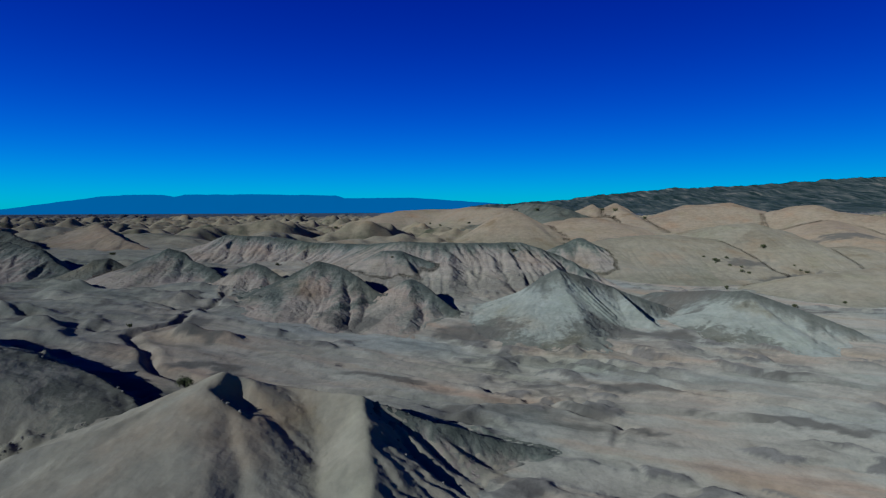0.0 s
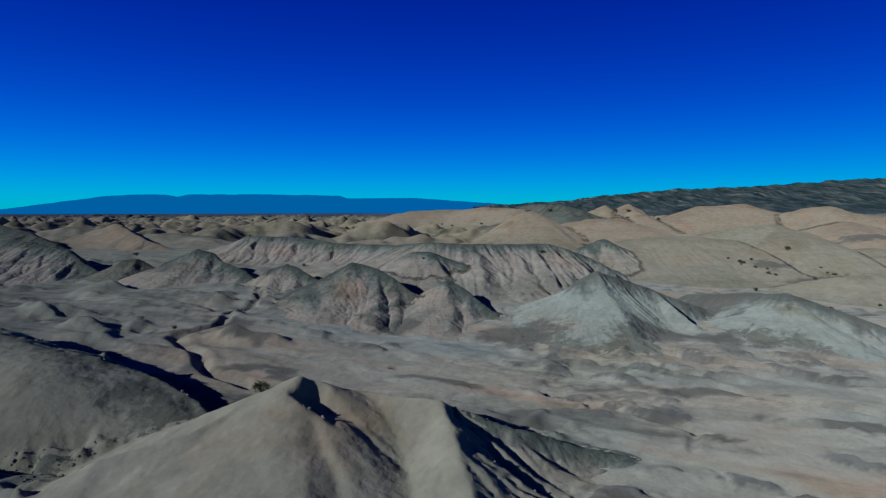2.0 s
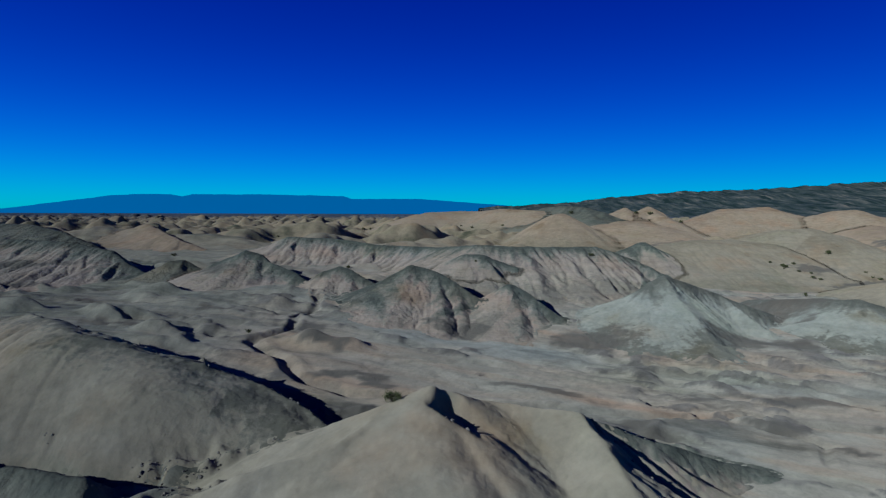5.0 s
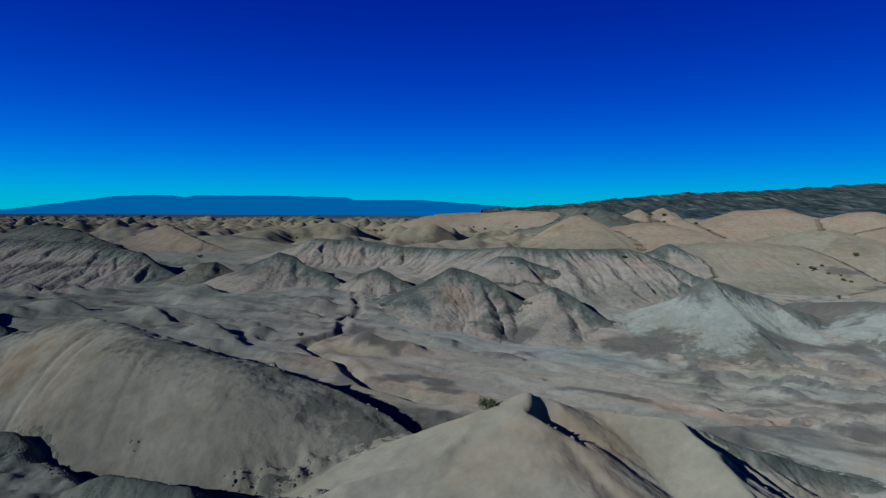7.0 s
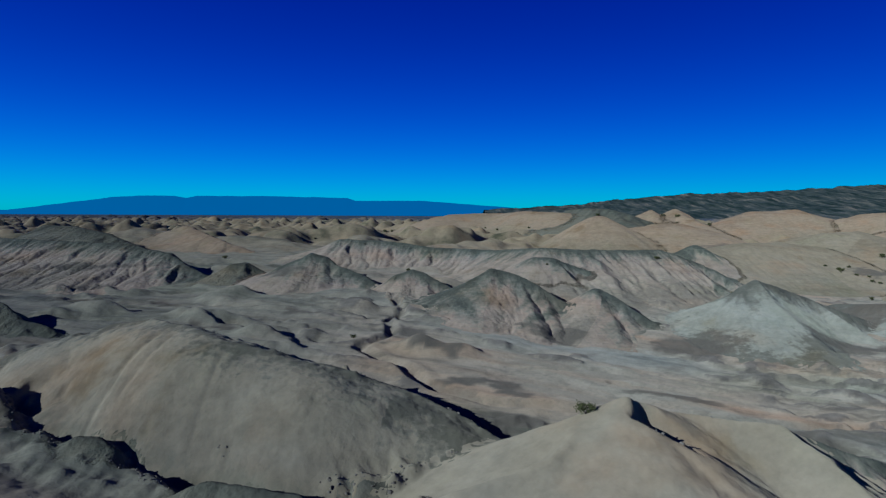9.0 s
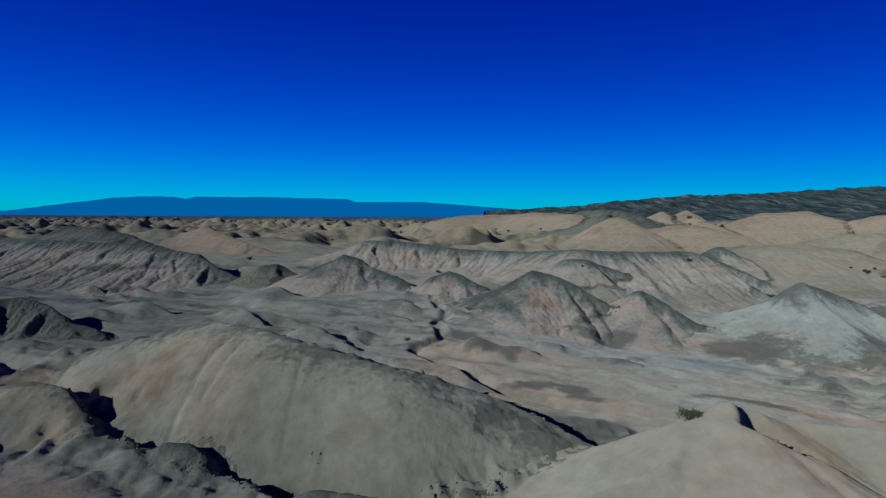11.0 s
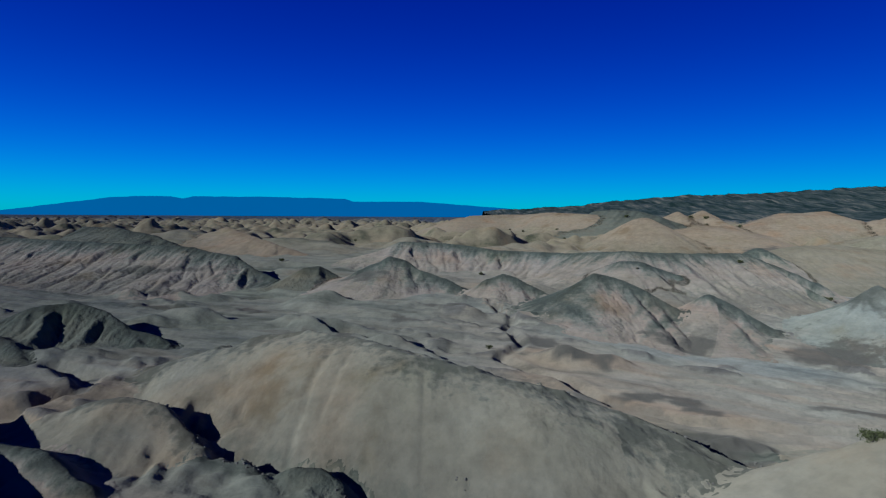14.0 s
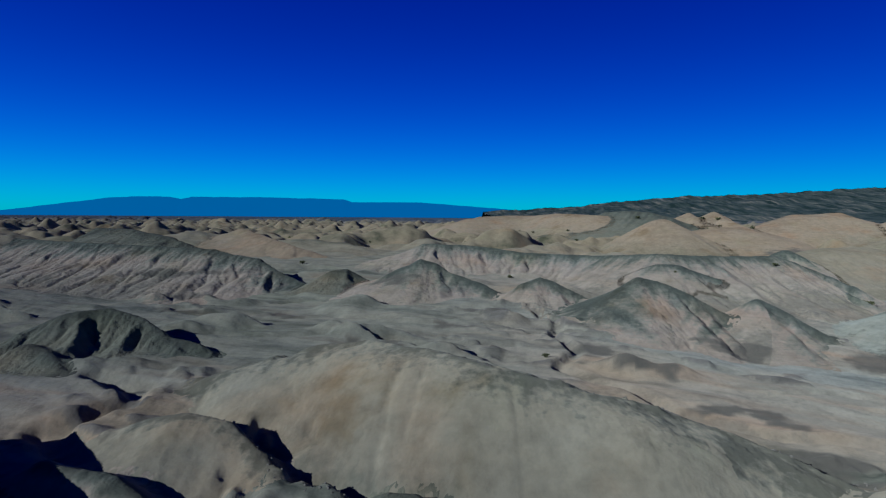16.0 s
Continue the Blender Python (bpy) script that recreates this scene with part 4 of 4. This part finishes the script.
range_mesh("backdrop_ridge", [(150, 3200, 62), (240, 3200, 75), (550, 3200, 91), (862, 3200, 126), (1298, 3200, 160), (1672, 3200, 175), (2076, 3200, 198), (2443, 3200, 214), (3600, 3200, 240)], 300, 1500, DARK_WOOD, "long dark scrub-covered ridge on the skyline", 20, 3.3)
range_mesh("backdrop_mesa", [(-4800, 4860, 50), (-3780, 4860, 70), (-3256, 4860, 133), (-2876, 4860, 181), (-2640, 4860, 196), (-2356, 4860, 193), (-2253, 4860, 175), (-2168, 4860, 193), (-1415, 4860, 192), (-898, 4860, 180), (-828, 4860, 158), (-289, 4860, 160), (132, 4860, 133), (553, 4860, 98), (1400, 4860, 60)], 20, 200, MESA_HAZE_GLOW, "flat-topped mesa, blue with distance", 5, 7.3)


# ---- clay rubble on the broken rims ----
CLOD = plain_material("broken_grey_clay", [(0.35, (0.065, 0.062, 0.05)), (0.6, (0.12, 0.112, 0.088)), (0.8, (0.18, 0.165, 0.125))], 1.3)


def rubble(name, tile, where, count, sizes, label, seed):
    """Loose clods that lie where a rim breaks away."""
    pick = np.random.RandomState(seed)
    spots = np.argwhere(where)
    spots = spots[pick.choice(len(spots), min(count, len(spots)), replace=False)]
    ball = bmesh.new()
    bmesh.ops.create_icosphere(ball, subdivisions=1, radius=1.0)
    shape = np.array([v.co[:] for v in ball.verts])
    tris = np.array([[v.index for v in f.verts] for f in ball.faces])
    ball.free()
    cos, faces = [], []
    for n, (i, j) in enumerate(spots):
        x, y = tile.X[i, j] + pick.uniform(-0.3, 0.3), tile.Y[i, j] + pick.uniform(-0.3, 0.3)
        size = pick.uniform(*sizes) * (1.8 if pick.rand() < 0.1 else 1)
        z = float(tile.sample(tile.H, np.array([x]), np.array([y]))[0])
        body = shape * (size * pick.uniform(0.6, 1.1, 3)) * pick.uniform(0.75, 1.15, (len(shape), 1))
        turn = pick.uniform(0, 6.28)
        body = body @ np.array([[math.cos(turn), math.sin(turn), 0], [-math.sin(turn), math.cos(turn), 0], [0, 0, 1]])
        cos.append(body + (x, y, z + 0.15 * size))
        faces.append(tris + n * len(shape))
    ob = mesh_object(name, np.concatenate(cos), np.concatenate(faces))
    ob.data.polygons.foreach_set("use_smooth", np.zeros(len(ob.data.polygons), bool))
    ob.data.materials.append(CLOD)
    return tagged(ob, label, "rubble", kind="stuff")


slope_x, slope_y = np.gradient(NEAR.H, NEAR.cell, axis=1), np.gradient(NEAR.H, NEAR.cell, axis=0)
rims = np.isin(NEAR.owner, [n for n, spec in enumerate(HILLS) if spec[9]]) & (slope_x < -0.25) & (slope_y < -0.15) & (np.hypot(slope_x, slope_y) > 0.55)
rubble("clay_rubble", NEAR, rims, 2600, (0.05, 0.18), "loose dark clay clods on broken hill rims", 5)
gully = along(NEAR.X, NEAR.Y, CHANNELS[3][0])[0] + 5 * np.abs(perlin(NEAR.X / 5, NEAR.Y / 5, 71.0)) < 4.5
gully &= (NEAR.owner == -1) & (NEAR.Y < 76)
rubble("gully_rubble", NEAR, gully, 300, (0.06, 0.18), "grey clay lumps heaped along a gully", 6)

# ---- shrubs ----
BARK = plain_material("grey_bark", [(0.4, (0.06, 0.05, 0.04)), (0.7, (0.12, 0.10, 0.08))], 6.0)
LEAF = plain_material("dusty_olive_leaves", [(0.35, (0.030, 0.036, 0.014)), (0.6, (0.060, 0.066, 0.026)), (0.8, (0.095, 0.092, 0.045))], 3.0)


def land_height(x, y):
    tile = NEAR if y < 311 else FAR
    return float(tile.sample(tile.H, np.array([float(x)]), np.array([float(y)]))[0])


def shrub(x, y, size, seed, label):
    """A low desert shrub: a short stem that forks, and many small leaves in uneven clumps."""
    pick = np.random.RandomState(seed)
    root = new("shrub")
    root.location = (x, y, land_height(x, y) - 0.05)
    tagged(root, label, "shrub", "shrubs")
    wood, leaves = bmesh.new(), bmesh.new()
    for _ in range(9):
        way, lean, long = pick.uniform(0, 6.28), pick.uniform(0.15, 1.0), size * pick.uniform(0.35, 0.62)
        tip = Vector((math.cos(way) * lean, math.sin(way) * lean, 1.0)).normalized() * long
        limb = bmesh.ops.create_cone(wood, cap_ends=True, segments=5, radius1=0.035 * size, radius2=0.012 * size, depth=long)
        turn = tip.to_track_quat("Z", "Y").to_matrix().to_4x4()
        bmesh.ops.transform(wood, matrix=Matrix.Translation(tip / 2) @ turn, verts=limb["verts"])
        for _ in range(5):
            c = tip * pick.uniform(0.7, 1.15) + Vector(pick.normal(0, 0.11 * size, 3))
            c.z = max(c.z, 0.12 * size)
            for _ in range(26):
                p = c + Vector(pick.normal(0, 0.085 * size, 3))
                if p.z < 0.03:
                    continue
                a, b2 = Vector(pick.normal(size=3)).normalized(), Vector(pick.normal(size=3)).normalized()
                r = 0.045 * size * pick.uniform(0.6, 1.3)
                leaves.faces.new([leaves.verts.new(p + a * r), leaves.verts.new(p + b2 * r * 0.7), leaves.verts.new(p - a * r), leaves.verts.new(p - b2 * r * 0.7)])
    for part_name, bm, mat in (("stem", wood, BARK), ("foliage", leaves, LEAF)):
        me = bpy.data.meshes.new(part_name)
        bm.to_mesh(me)
        bm.free()
        me.materials.append(mat)
        ob = new(part_name, me)
        ob.parent = root
    return root


main_shrub = shrub(-29.6, 65.1, 1.9, 3, "round dark olive shrub on a clay ridge")
low_shrub = shrub(-61.5, 112.0, 1.1, 4, "small dusty olive shrub beside a dry gully")

pick = random.Random(21)
# Scrub in the creases between the far domes.
SCRUB_LINES = [(110, 240, 122, 224, 10), (140, 231, 150, 214, 8), (60, 276, 90, 280, 5)]
for ax, ay, bx, by, many in SCRUB_LINES:
    for n in range(many):
        f = pick.random()
        x, y = ax + f * (bx - ax) + pick.gauss(0, 1.0), ay + f * (by - ay) + pick.gauss(0, 1.6)
        other = copy_thing(main_shrub if n % 2 else low_shrub, pose(x, y, land_height(x, y) - 0.05, 0, 0, pick.uniform(0, 360)))
        other.scale = (pick.uniform(0.5, 1.1) * (0.6 + y / 500),) * 3
        tagged(other, "low dark olive desert shrub in a line of scrub")
count = 0
while count < 110:
    x, y = pick.uniform(-330, 260), pick.uniform(150, 600)
    if abs(x + 40) > 40 + 0.75 * y:
        continue
    tile = NEAR if y < 311 else FAR
    spot = int((y - tile.y0) / tile.cell), int((x - tile.x0) / tile.cell)
    h = tile.H[max(spot[0] - 6, 0):spot[0] + 7, max(spot[1] - 6, 0):spot[1] + 7]
    # They keep to hollows and the feet of slopes.
    if h.size < 100 or tile.H[spot] > h.mean() - 0.12:
        continue
    size = pick.uniform(0.7, 1.3) * (0.8 + y / 260)
    other = copy_thing(low_shrub if count % 2 else main_shrub, pose(x, y, land_height(x, y) - 0.05, 0, 0, pick.uniform(0, 360)))
    other.scale = (size / 1.5,) * 3
    tagged(other, "low dark olive desert shrub in a hollow")
    count += 1
